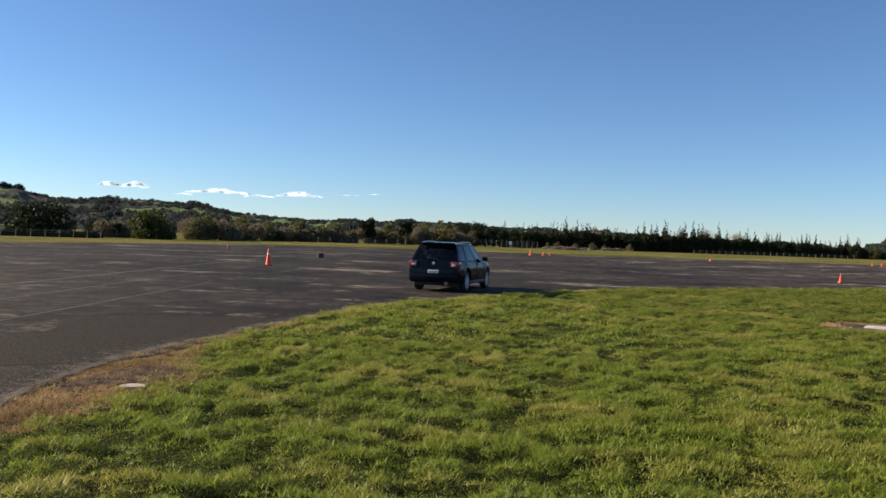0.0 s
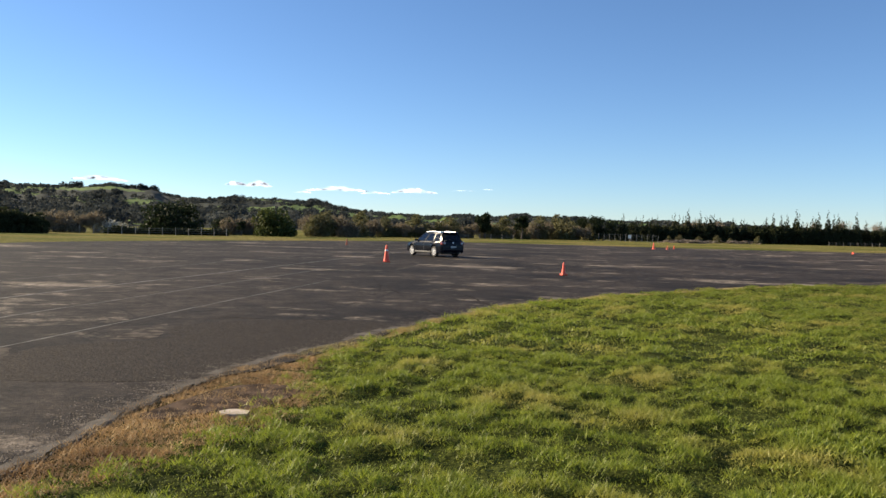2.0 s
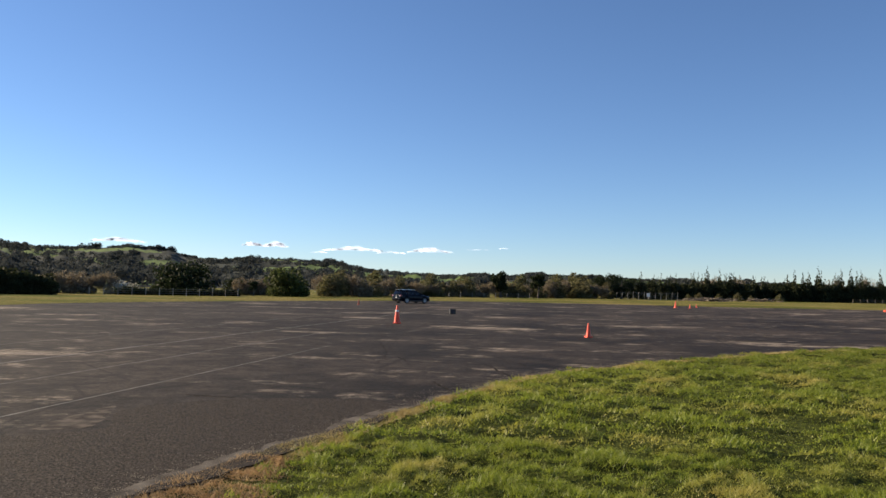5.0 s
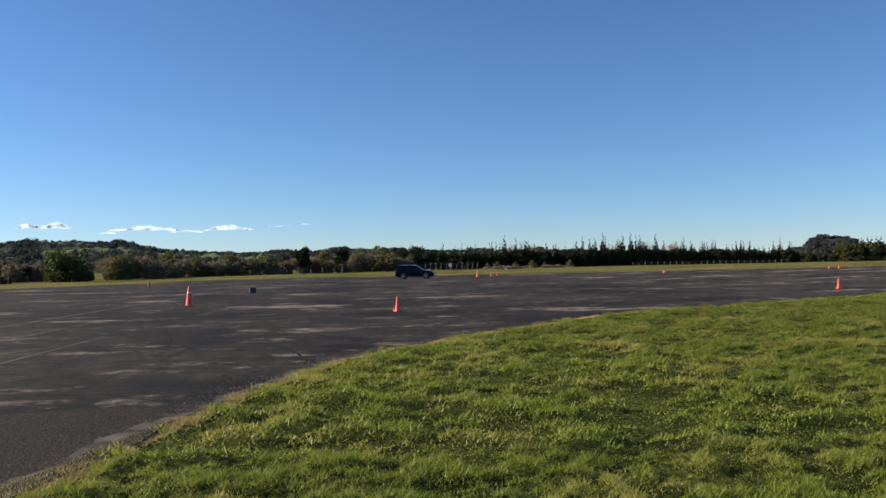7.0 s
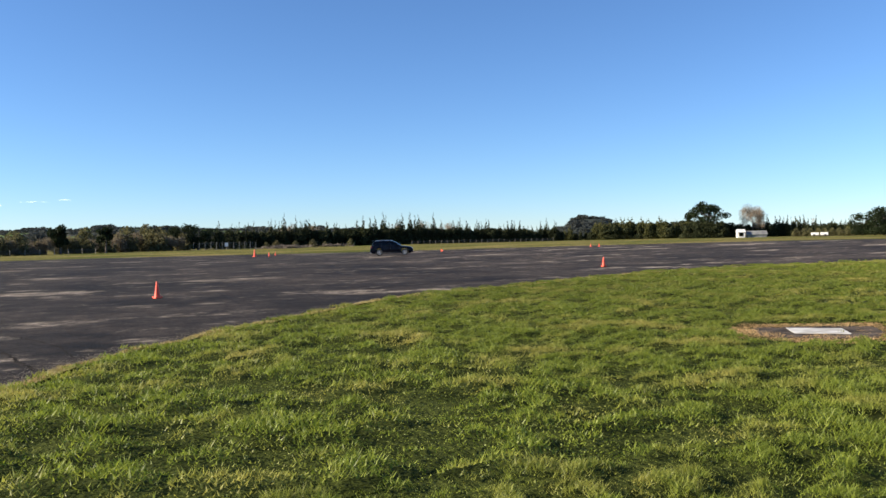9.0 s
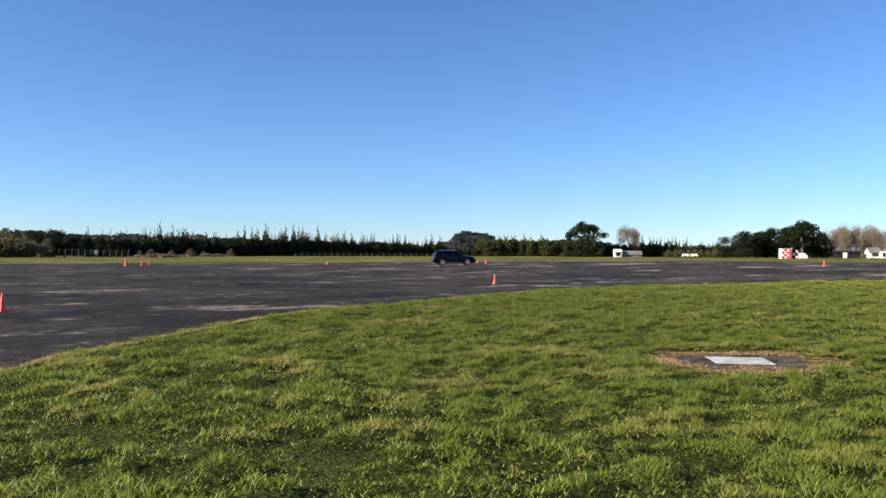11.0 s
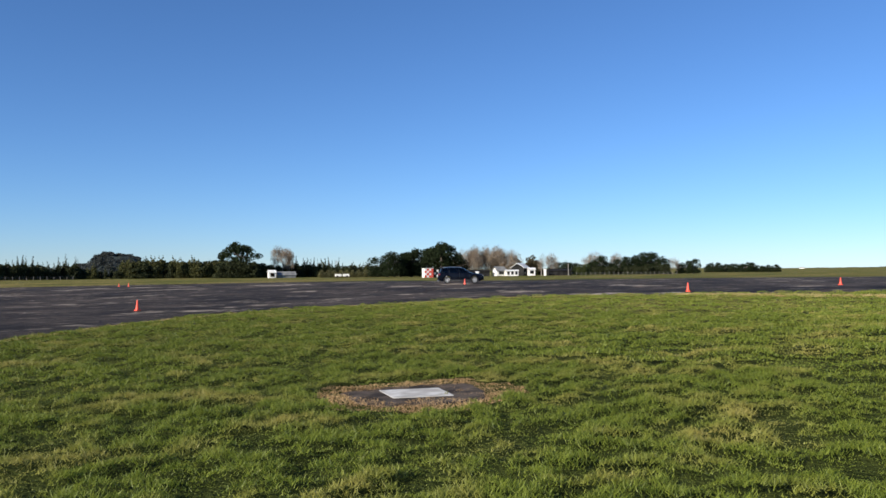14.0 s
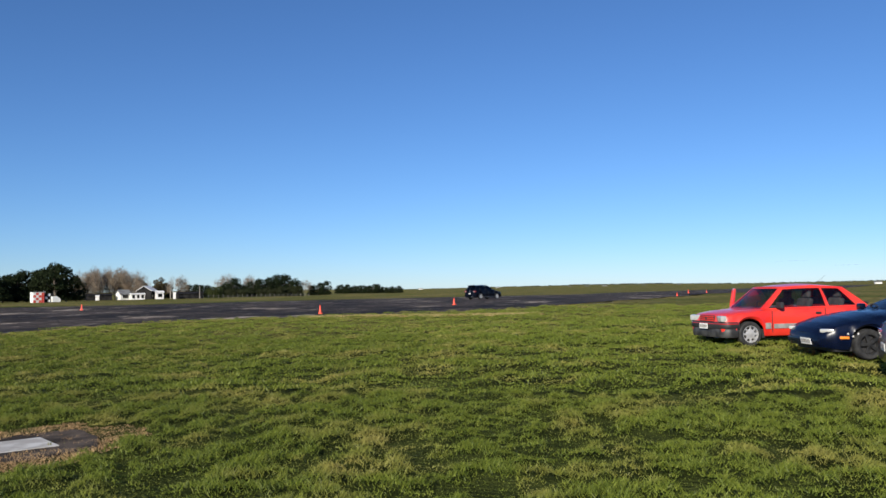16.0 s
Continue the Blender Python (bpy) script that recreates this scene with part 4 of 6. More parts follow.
# single trees: kind, label, height, spread, leaves, azimuth, distance
macro_a = tree("dome", "tree", "broad dark spreading tree beside the boundary hedge", "tree", 5.6, 9.8, M["dark_leaf"], 1, 4200, 0.32, 0.4, 0.02)
settle(macro_a, -27.85, 138)
macro_b = tree("dome", "tree", "rounded olive-green tree at the field edge", "tree", 5.2, 7.4, M["green_leaf"], 2, 4000, 0.30, 0.3, 0.02)
settle(macro_b, -20.9, 137)
lone = tree("dome", "tree", "lone dark upright tree with a bare trunk", "tree", 6.9, 4.6, M["dark_leaf"], 3, 2600, 0.28, 0.28, 0.26)
settle(lone, -5.55, 192)
small_dark = tree("dome", "tree", "small dark evergreen standing above the scrub", "tree", 6.6, 3.6, M["dark_leaf"], 4, 1500, 0.28, 0.2, 0.3)
settle(small_dark, -2.9, 196)
umbrella = tree("umbrella", "tree", "tall flat-topped tree with an open crown", "tree", 12.4, 13.0, M["dark_leaf"], 5, 4200, 0.36, 0.5)
settle(umbrella, 37.75, 282)
bare_tree = tree("twiggy", "bare_tree", "leafless pale-twigged winter tree", "tree", 10.8, 7.4, M["twig_leaf"], 6, 5600, 0.62, 0.16)
settle(bare_tree, 40.55, 286)
dark_dome = tree("dome", "tree", "dense dark evergreen tree", "tree", 9.0, 8.0, M["dark_leaf"], 7, 4200, 0.27, 0.35, 0.05)
settle(dark_dome, 48.2, 256)
spire_a = tree("spire", "shelter_tree", "dark shelter-belt conifer with a thin pointed top", "tree", 7.6, 3.0, M["pine_leaf"], 8, 1500, 0.30, 0.14, 0.06)
settle(spire_a, 5.6, 243)
spire_b = tree("spire", "shelter_tree", "dark shelter-belt conifer with a thin pointed top", "tree", 7.0, 3.4, M["pine_leaf"], 9, 1500, 0.30, 0.14, 0.05)
settle(spire_b, 6.0, 243)
spire_c = tree("spire", "shelter_tree", "tall thin shelter-belt conifer standing above the row", "tree", 9.2, 2.6, M["pine_leaf"], 10, 1300, 0.28, 0.14, 0.1)
settle(spire_c, 14.1, 258)
belt_bush = tree("dome", "shelter_bush", "dense dark lower growth of the shelter belt", "bush", 5.4, 5.0, M["pine_leaf"], 12, 2200, 0.34, 0.2, 0.0)
settle(belt_bush, 6.4, 246)
scrub_a = tree("dome", "bush", "olive scrub at the edge of the field", "bush", 4.6, 4.6, M["olive_leaf"], 13, 1700, 0.28, 0.12, 0.0)
settle(scrub_a, -17.4, 150)
scrub_b = tree("twiggy", "bush", "grey-brown bare winter scrub", "bush", 4.4, 3.8, M["grey_leaf"], 14, 3600, 0.40, 0.10)
settle(scrub_b, -16.6, 152)
scrub_c = tree("dome", "bush", "grey-brown bushy winter scrub", "bush", 4.0, 4.8, M["grey_leaf"], 15, 1700, 0.28, 0.12, 0.0)
settle(scrub_c, -15.8, 151)
hedge_tree = tree("spire", "hedge_tree", "tall sunlit olive-green hedge tree in a close row", "tree", 7.4, 4.4, M["hedge_leaf"], 19, 2200, 0.34, 0.14, 0.0)
settle(hedge_tree, 31.6, 297)
low_hedge = tree("dome", "hedge_bush", "low clipped dark hedge bush behind the fence", "hedge", 1.15, 2.4, M["dark_leaf"], 16, 900, 0.16, 0.06, 0.0)
settle(low_hedge, -31.0, 128)
blossom = tree("dome", "flowering_bush", "white-flowering bush above the hedge", "bush", 2.3, 4.2, M["blossom"], 17, 1300, 0.18, 0.08, 0.05)
settle(blossom, -31.5, 133)
brown_tree = tree("dome", "tree", "rounded brown-green tree behind the white house", "tree", 8.2, 7.4, M["brown_leaf"], 20, 3600, 0.30, 0.3, 0.12)
settle(brown_tree, 62.0, 372, 0.8)
autumn = tree("twiggy", "bare_tree", "brown leafless winter tree behind the houses", "tree", 8.6, 8.4, M["twig_leaf"], 18, 3200, 0.62, 0.15)
settle(autumn, 53.6, 300)

# the western boundary
for i in range(24):
    az = -44.6 + i * 0.35
    plant(belt_bush, az, 120 + rnd.uniform(-1.5, 1.5), float(np.interp(az, [-42, -36.4], [0.80, 0.58])) * rnd.uniform(0.9, 1.06), 1.0, rnd.uniform(0, 360), "western hedge")
for az, d, s, t in ((-38.4, 118, 0.62, 1.0), (-39.6, 119, 0.66, 1.1), (-41, 122, 0.72, 1.0), (-43, 123, 0.76, 1), (-45.5, 123, 0.8, 1)):
    plant(belt_bush, az, d, s, t, rnd.uniform(0, 360), "western hedge")
for az in (-36.0, -35.4, -34.8, -34.2, -33.6, -33.0):
    plant(scrub_b if rnd.random() < 0.6 else scrub_c, az, 136 + rnd.uniform(-3, 3), rnd.uniform(0.7, 0.9), 1.0, rnd.uniform(0, 360), "scrub")
for i in range(16):
    plant(low_hedge, -31.9 + i * 0.48, 128 + 0.2 * rnd.uniform(-1, 1), 1.0, rnd.uniform(0.85, 1.1), rnd.uniform(0, 360), "clipped hedge")
plant(blossom, -32.3, 134, 0.8, 1.0, 80)
plant(macro_a, -24.2, 150, 0.55, 1.0, 120)
plant(small_dark, -23.3, 132, 0.42, 1.0, 10)
for az, s in ((-24.0, .8), (-23.3, .75), (-22.6, 0.8)):
    plant(scrub_c, az, 146, s, 1.0, rnd.uniform(0, 360), "scrub")
az = -18.4
while az < 2.2:
    d = float(np.interp(az, [-18.4, -6, 2.2], [150, 196, 222]))
    proto = rnd.choice((scrub_a, scrub_b, scrub_c, scrub_b, scrub_a))
    want = float(np.interp(az, [-18.4, -12, -6, -3, 2], [0.95, 0.84, 0.88, 1.05, 1.22]))
    plant(proto, az, d + rnd.uniform(-5, 5), want * rnd.uniform(0.78, 1.1), rnd.uniform(0.8, 1.12), rnd.uniform(0, 360), "scrub")
    az += rnd.uniform(0.30, 0.5)
for az, d, s in ((-17.0, 172, 1.15), (-14.5, 176, 1.2), (-12.8, 178, 1.0), (-10.6, 185, 1.15), (-8.2, 195, 1.1), (-4.0, 222, 1.35), (-1.6, 226, 1.4), (-0.4, 228, 1.5), (0.4, 228, 1.35)):
    plant(scrub_a, az, d, s, 1.05, rnd.uniform(0, 360), "scrub")
# dark clump and shelter belt
for az, d, s in ((1.2, 226, 0.78), (2.0, 224, 0.85), (2.9, 226, 0.82), (3.5, 230, 0.72)):
    plant(dark_dome, az, d, s, 1.0, rnd.uniform(0, 360), "dark clump")
plant(spire_b, 4.25, 232, 1.12, 1.0, 40, "dark clump")
plant(belt_bush, 4.9, 238, 1.1, 1.0, 40, "shelter belt")
az = 5.0
while az < 27.8:
    d = float(np.interp(az, [5, 28], [244, 286]))
    proto = rnd.choice((spire_a, spire_b, spire_a, spire_b, belt_bush))
    k = float(np.interp(az, [5, 8, 16, 20, 28], [0.90, 1.04, 1.12, 1.02, 0.92]))
    plant(proto, az, d + rnd.uniform(-1.5, 1.5), k * rnd.uniform(0.82, 1.06), rnd.uniform(0.85, 1.12), rnd.uniform(0, 360), "shelter belt")
    if rnd.random() < 0.75:
        plant(belt_bush, az + 0.1, d + 3, k * rnd.uniform(0.85, 1.02), 1.0, rnd.uniform(0, 360), "shelter belt")
    if rnd.random() < 0.5:
        plant(spire_c, az + 0.15, d + 2, k * rnd.uniform(0.68, 0.98), rnd.uniform(0.9, 1.1), rnd.uniform(0, 360), "shelter belt")
    az += rnd.uniform(0.22, 0.36)
for az in (16.5, 18.2, 20.0, 9.0, 10.5):
    plant(autumn, az, 300, rnd.uniform(0.8, 0.95), 1.0, rnd.uniform(0, 360), "bare trees")
for az, s in ((8.1, 0.5), (9.4, 0.42), (10.6, 0.5), (11.4, 0.36), (13.2, 0.5), (7.4, 0.4)):
    plant(scrub_a, az, 236, s, 1.0, rnd.uniform(0, 360), "scrub")
# hedges further round
az = 27.5
while az < 37.0:
    if az < 30.2:
        plant(rnd.choice((belt_bush, spire_b, hedge_tree)), az, 298 + rnd.uniform(-2, 2), rnd.uniform(0.50, 0.78), 1.0, rnd.uniform(0, 360), "northern hedge")
        az += 0.36
    else:
        plant(rnd.choice((hedge_tree, hedge_tree, hedge_tree, belt_bush)), az, 298 + rnd.uniform(-2, 2), rnd.uniform(0.94, 1.12), rnd.uniform(0.86, 1.04), rnd.uniform(0, 360), "northern hedge")
        az += 0.17
for i in range(26):
    plant(belt_bush, 30.5 + i * 0.26, 302 + rnd.uniform(-1, 1), rnd.uniform(1.12, 1.28), 1.0, rnd.uniform(0, 360), "northern hedge")
for az, s, t in ((36.5, 1.1, 1.0), (36.9, 1.2, 1.0), (37.3, 1.25, 1.0), (37.7, 1.2, 1.1), (38.1, 1.2, 1.0), (38.5, 1.15, 1.0), (38.9, 1.1, 1.0), (39.3, 1.1, 1.0), (39.8, 1.0, 1.0), (40.3, 0.95, 1.0), (40.8, 0.9, 1.0)):
    plant(belt_bush, az, 276 if az < 38.8 else 290, s * 0.92, t, rnd.uniform(0, 360), "northern hedge")
az = 41.0
while az < 47.4:
    plant(rnd.choice((spire_a, spire_b, hedge_tree, belt_bush)), az, 292 + rnd.uniform(-2, 2), float(np.interp(az, [41, 43, 45, 47.4], [0.95, 0.95, 0.8, 0.76])) * rnd.uniform(0.86, 1.06), 1.0, rnd.uniform(0, 360), "northern hedge")
    az += 0.24
for i in range(9):
    plant(scrub_a, 43.2 + i * 0.42, 270, 0.62, 0.9, rnd.uniform(0, 360), "round bushes")
for az, s, t in ((47.0, 0.8, 1.0), (47.7, 0.9, 1.0), (48.6, 0.96, 1.0), (49.3, 0.98, 1.0), (49.4, 0.9, 1.25), (49.9, 0.94, 1.16), (50.5, 0.96, 1.2), (51.1, 0.98, 1.22), (51.6, 0.94, 1.18), (52.1, 0.86, 1.0), (52.7, 0.7, 1.0)):
    plant(dark_dome, az, 262, s, t, rnd.uniform(0, 360), "dark trees")
plant(umbrella, 51.5, 258, 0.92, 1.0, 60, "dark trees")
for az, s in ((52.9, 0.9), (53.4, 1.1), (53.9, 1.2), (54.3, 1.1), (54.7, 1.18), (55.2, 1.12), (55.6, 1.2), (56.0, 1.05), (56.4, 0.9), (53.1, 0.6), (54.1, 0.62), (55.0, 0.66), (55.9, 0.6), (58.9, 0.86), (61.9, 1.02), (63.4, 0.95), (67.15, 0.72)):
    plant(autumn, az, 306 + rnd.uniform(-4, 6) if az < 60 else 352, s, 1.0, rnd.uniform(0, 360), "bare trees")
plant(brown_tree, 57.75, 318, 1.0, 1.0, 0, "trees by the houses")
plant(brown_tree, 56.7, 326, 0.84, 1.0, 90, "trees by the houses")
plant(dark_dome, 58.3, 322, 0.60, 1.0, 30, "trees by the houses")
for az, s in ((59.3, 0.58), (59.7, 0.64), (60.1, 0.66), (60.5, 0.62), (60.9, 0.6)):
    plant(dark_dome, az, 322, s, 1.0, rnd.uniform(0, 360), "trees by the houses")
plant(macro_b, 61.25, 312, 0.86, 1.0, 40, "trees by the houses")
for az, d, s, t in ((61.9, 345, 0.62, 1.0), (62.4, 346, 0.98, 1.0), (62.9, 347, 0.72, 1.0), (63.3, 347, 0.6, 1.0), (63.75, 346, 0.76, 1.05), (64.3, 345, 0.92, 1.0), (64.85, 348, 0.9, 1.1), (65.25, 350, 1.08, 1.06), (65.7, 351, 1.1, 1.04),
                    (66.15, 350, 1.0, 1.06), (66.55, 352, 0.82, 1.0), (67.75, 356, 0.56, 1.0), (68.2, 357, 0.66, 1.05), (68.6, 358, 0.78, 1.0), (62.1, 350, 0.7, 1.0), (64.0, 350, 0.7, 1.0)):
    plant(dark_dome, az, d, s, t, rnd.uniform(0, 360), "eastern trees")
for i in range(24):
    plant(dark_dome, 69.6 + i * 0.19, 520 + rnd.uniform(-10, 10), rnd.uniform(0.5, 0.78) * (1.0 if i < 16 else 0.75), 1.0, rnd.uniform(0, 360), "far grove")
for i in range(24):
    plant(belt_bush, 61.5 + i * 0.23, 340 + rnd.uniform(-4, 8), rnd.uniform(0.55, 0.85), 1.0, rnd.uniform(0, 360), "eastern trees")
# woods on the hills: many far crowns, joined, with haze in their leaf tone
def far_woods(name, profile, d0, d1, count, seed, lo, hi, label, stands=()):
    r = np.random.default_rng(seed)
    crowns = []
    for _ in range(count):
        az = float(r.uniform(lo, hi))
        t = 1.0 - abs(float(r.normal(0, 0.02))) if r.uniform() < 0.3 else float(r.uniform(0.02, 1.0)) ** 0.9
        top = 1.7 + d1 * math.tan(radians(float(np.interp(az, [p[0] for p in profile], [p[1] for p in profile]))))
        x, y = polar(az, d0 + (d1 - d0) * t)
        if noise.noise(Vector((x * 0.006, y * 0.006, 4))) < (0.04 if az > -28 and 0.45 < t else -0.12 if az > -28 else (-0.02 if t > 0.55 else -0.6)) and t < 0.93:
            continue
        size = float(r.uniform(2.6, 5.2)) * (1.25 if noise.noise(Vector((az * 0.5, 0, 0))) > 0.15 else 0.8)
        z = top * smoothstep(0, 1, t) + 2.2 + size * 0.35
        crowns.append((x, y, z, size))
        if size > 4:
            crowns.append((x + float(r.uniform(-3, 3)), y, z + size * 0.55, size * 0.6))
    for az0, az1, n, big in stands:
        for _ in range(n):
            az = float(r.uniform(az0, az1))
            x, y = polar(az, d1 - 10)
            z = 1.7 + d1 * math.tan(radians(float(np.interp(az, [p[0] for p in profile], [p[1] for p in profile]))))
            crowns.append((x, y, z + big * float(r.uniform(0.5, 1.3)), big * float(r.uniform(0.5, 0.8))))
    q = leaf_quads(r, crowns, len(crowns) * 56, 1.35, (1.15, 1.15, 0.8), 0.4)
    ob = from_arrays(name, q.reshape(-1, 3), np.arange(len(q) * 4).reshape(-1, 4), M["hazed_leaf"])
    tagged(ob, label, "woods", kind="stuff")


far_woods("far_woods", WEST, 420, 1500, 4600, 51, -52, 14, "dark bush and tree rows, greyed by haze, covering the far hillside",
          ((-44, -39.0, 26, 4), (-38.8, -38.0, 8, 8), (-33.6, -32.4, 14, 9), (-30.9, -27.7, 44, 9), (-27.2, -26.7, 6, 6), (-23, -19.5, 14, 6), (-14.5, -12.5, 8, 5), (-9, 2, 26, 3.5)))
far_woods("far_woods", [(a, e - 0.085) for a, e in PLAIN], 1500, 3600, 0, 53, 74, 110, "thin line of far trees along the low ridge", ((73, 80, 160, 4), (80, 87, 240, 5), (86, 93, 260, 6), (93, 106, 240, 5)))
far_woods("far_woods", EAST, 700, 1400, 420, 52, 27.5, 31.4, "dark bush, greyed by haze, covering the far round hill")


# ---------------------------------------------------------------- fences
def fence(az0, d0, az1, d1, posts, tall, label, wire=True, stay=False):
    root = new("fence")
    tagged(root, label, "fence")
    x0, y0 = polar(az0, d0)
    x1, y1 = polar(az1, d1)
    root.matrix_basis = pose(x0, y0, height(x0, y0))
    span = Vector((x1 - x0, y1 - y0, 0))
    q = span.to_track_quat("X", "Z").to_matrix().to_4x4()
    for i in range(posts):
        p = span * (i / (posts - 1))
        bm = bmesh.new()
        tube(bm, (p.x, p.y, -0.2), (p.x, p.y, tall), 0.055, 0.05, 6)
        if wire:
            tube(bm, (p.x, p.y, tall), (p.x + 0.12, p.y - 0.25, tall + 0.28), 0.03, 0.03, 5)
        part("post", bm, M["post_wood"] if not wire else M["mesh_wire"], root)
    bm = bmesh.new()
    n = int(span.length / 0.35)
    if wire:
        for i in range(n):
            a, b = span * (i / n), span * (min(n, i + 2) / n)
            tube(bm, (a.x, a.y, 0.05), (b.x, b.y, tall - 0.05), 0.006, 0.006, 3)
            tube(bm, (b.x, b.y, 0.05), (a.x, a.y, tall - 0.05), 0.006, 0.006, 3)
    for z in ((0.05, tall) if wire else (0.35, 0.65, 0.95)):
        tube(bm, (0, 0, z), (span.x, span.y, z), 0.018, 0.018, 4)
    part("wire_mesh" if wire else "wire", bm, M["mesh_wire"], root)
    if stay:
        bm = bmesh.new()
        e = span.normalized()
        tube(bm, (span.x + e.x * 0.1, span.y + e.y * 0.1, tall + 0.1), (span.x - e.x * 1.1, span.y - e.y * 1.1, 0.0), 0.06, 0.06, 6)
        part("stay", bm, M["white_wall"], root, "white slanting stay")
    return root


fence(-49, 97, -40.25, 97, 9, 1.75, "tall wire-mesh boundary fence with a white stay", True, True)
fence(2.6, 212, 6.7, 214, 12, 1.75, "tall wire-mesh fence in front of the dark trees")
fence(-34, 122, -24.4, 124, 12, 1.15, "post and wire fence along the clipped hedge", False)
fence(-11, 178, -3.5, 186, 10, 1.2, "post and wire fence along the scrub", False)
fence(17.5, 258, 27.4, 276, 26, 1.1, "post and wire fence along the shelter belt", False)
fence(60.5, 300, 67.5, 320, 24, 1.1, "post and wire fence beside the eastern trees", False)
sign_root = new("sign")
tagged(sign_root, "small white notice on a post at the mesh fence", "sign")
sx, sy = polar(4.75, 211)
sign_root.matrix_basis = pose(sx, sy, 0, 0, 0, -4)
bm = bmesh.new()
box(bm, (0.8, 0.05, 0.9), (0, -0.06, 1.3), bevel=0.01)
part("board", bm, M["white_wall"], sign_root)
bm = bmesh.new()
tube(bm, (0, 0, 0), (0, 0, 1.7), 0.05, 0.05, 6)
part("post", bm, M["post_wood"], sign_root)


def pole(az, d, tall):
    x, y = polar(az, d)
    bm = bmesh.new()
    tube(bm, (0, 0, -0.2), (0, 0, tall), 0.14, 0.09, 8)
    box(bm, (1.6, 0.1, 0.12), (0, 0, tall - 0.5))
    ob = mesh_object("power_pole", bm, M["post_wood"])
    ob.matrix_basis = pose(x, y, 0, 0, 0, rnd.uniform(0, 360))
    tagged(ob, "weathered wooden power pole", "pole", "power poles")


for az, d, t in ((58.4, 290, 3.6), (60.25, 290, 4.4), (44.2, 300, 6)):
    pole(az, d, t)


def brush_pile(az, d, s, seed):
    """Cut branches heaped on the grass."""
    r = random.Random(seed)
    x, y = polar(az, d)
    bm = bmesh.new()
    for _ in range(60):
        a = r.uniform(0, 6.28)
        p = Vector((r.gauss(0, 2.2) * s, r.gauss(0, 0.8) * s, r.uniform(0.05, 0.9) * s))
        e = Vector((math.cos(a), math.sin(a), r.uniform(-0.25, 0.25))) * r.uniform(0.6, 1.6) * s
        lo = p - e
        lo.z = max(lo.z, 0.03)
        tube(bm, lo, p + e, 0.11 * s, 0.05 * s, 5)
    ob = mesh_object("brush_pile", bm, M["log"])
    ob.matrix_basis = pose(x, y, height(x, y), 0, 0, -az)
    tagged(ob, "heap of grey cut branches on the grass", "brush pile", "brush piles")


for i, (az, d, s) in enumerate(((8.6, 205, 0.9), (9.6, 206, 0.75), (12.0, 232, 0.8), (7.6, 206, 0.7))):
    brush_pile(az, d, s, i)


# ---------------------------------------------------------------- buildings
def gabled_house(az, d, turn, length, depth, wall, ridge, walls, roof, label, windows=3, category="house"):
    root = new("house")
    tagged(root, label, category)
    x, y = polar(az, d)
    root.matrix_basis = pose(x, y, height(x, y), 0, 0, turn - az)
    bm = bmesh.new()
    l, w = length / 2, depth / 2
    ring = [(-w, 0), (w, 0), (w, wall), (0, ridge), (-w, wall)]
    loft(bm, [[(-l, a, b) for a, b in ring], [(l, a, b) for a, b in ring]], True)
    bm.faces.new([v for v in bm.verts if v.co.x < 0][::-1])
    bm.faces.new([v for v in bm.verts if v.co.x > 0])
    bmesh.ops.recalc_face_normals(bm, faces=bm.faces)
    part("wall", bm, walls, root)
    bm = bmesh.new()
    o = min(0.35, 0.08 * depth)
    slope = (ridge - wall) / w
    prof = [(-w - o, wall - o * slope + 0.03), (0, ridge + 0.05), (w + o, wall - o * slope + 0.03), (w + o, wall - o * slope + 0.15), (0, ridge + 0.18), (-w - o, wall - o * slope + 0.15)]
    loft(bm, [[(-l - o, a, b) for a, b in prof], [(l + o, a, b) for a, b in prof]], True)
    bm.faces.new([v for v in bm.verts if v.co.x < 0])
    bm.faces.new([v for v in bm.verts if v.co.x > 0])
    bmesh.ops.recalc_face_normals(bm, faces=bm.faces)
    part("roof", bm, roof, root)
    for i in range(windows):
        u = -l + length * (i + 0.5) / windows
        bm = bmesh.new()
        box(bm, (length / windows * 0.55, 0.08, 1.1), (u, -w - 0.02, wall * 0.58), bevel=0.01)
        win = part("window", bm, M["dark_glass"], root)
        bm = bmesh.new()
        box(bm, (length / windows * 0.6, 0.06, 0.08), (u, -w - 0.05, wall * 0.58 - 0.6))
        part("sill", bm, M["white_wall"], win)
    return root


gabled_house(55.5, 292, 24, 3.4, 3.6, 1.9, 3.2, M["white_wall"], M["roof_grey"], "white weatherboard house with a grey iron roof", 1)
# gabled house: the shade below its roof is put into dark walls
gabled_house(56.95, 298, 64, 4.4, 5.0, 2.9, 4.4, M["dark_wall"], M["white_wall"], "house under a broad white gabled roof, its shaded walls made dark", 2)
gabled_house(56.35, 290, 8, 4.2, 3.6, 1.7, 2.0, M["white_wall"], M["white_wall"], "low white flat-roofed annexe beside the houses", 3, "annexe")
gabled_house(57.7, 296, 12, 2.4, 3.0, 2.2, 2.7, M["white_wall"], M["white_wall"], "small white lean-to beside the gabled house", 1, "annexe")
gabled_house(54.0, 292, 10, 7.6, 5, 1.6, 2.0, M["dark_wall"], M["dark_wall"], "long low dark iron shed", 0, "shed")
gabled_house(53.95, 284, 5, 1.0, 1.4, 1.3, 1.5, M["white_wall"], M["white_wall"], "small white hut beside the dark shed", 0, "hut")
gabled_house(59.6, 296, 10, 8.0, 5, 1.7, 2.2, M["dark_wall"], M["dark_wall"], "open-fronted dark farm shed", 0, "shed")
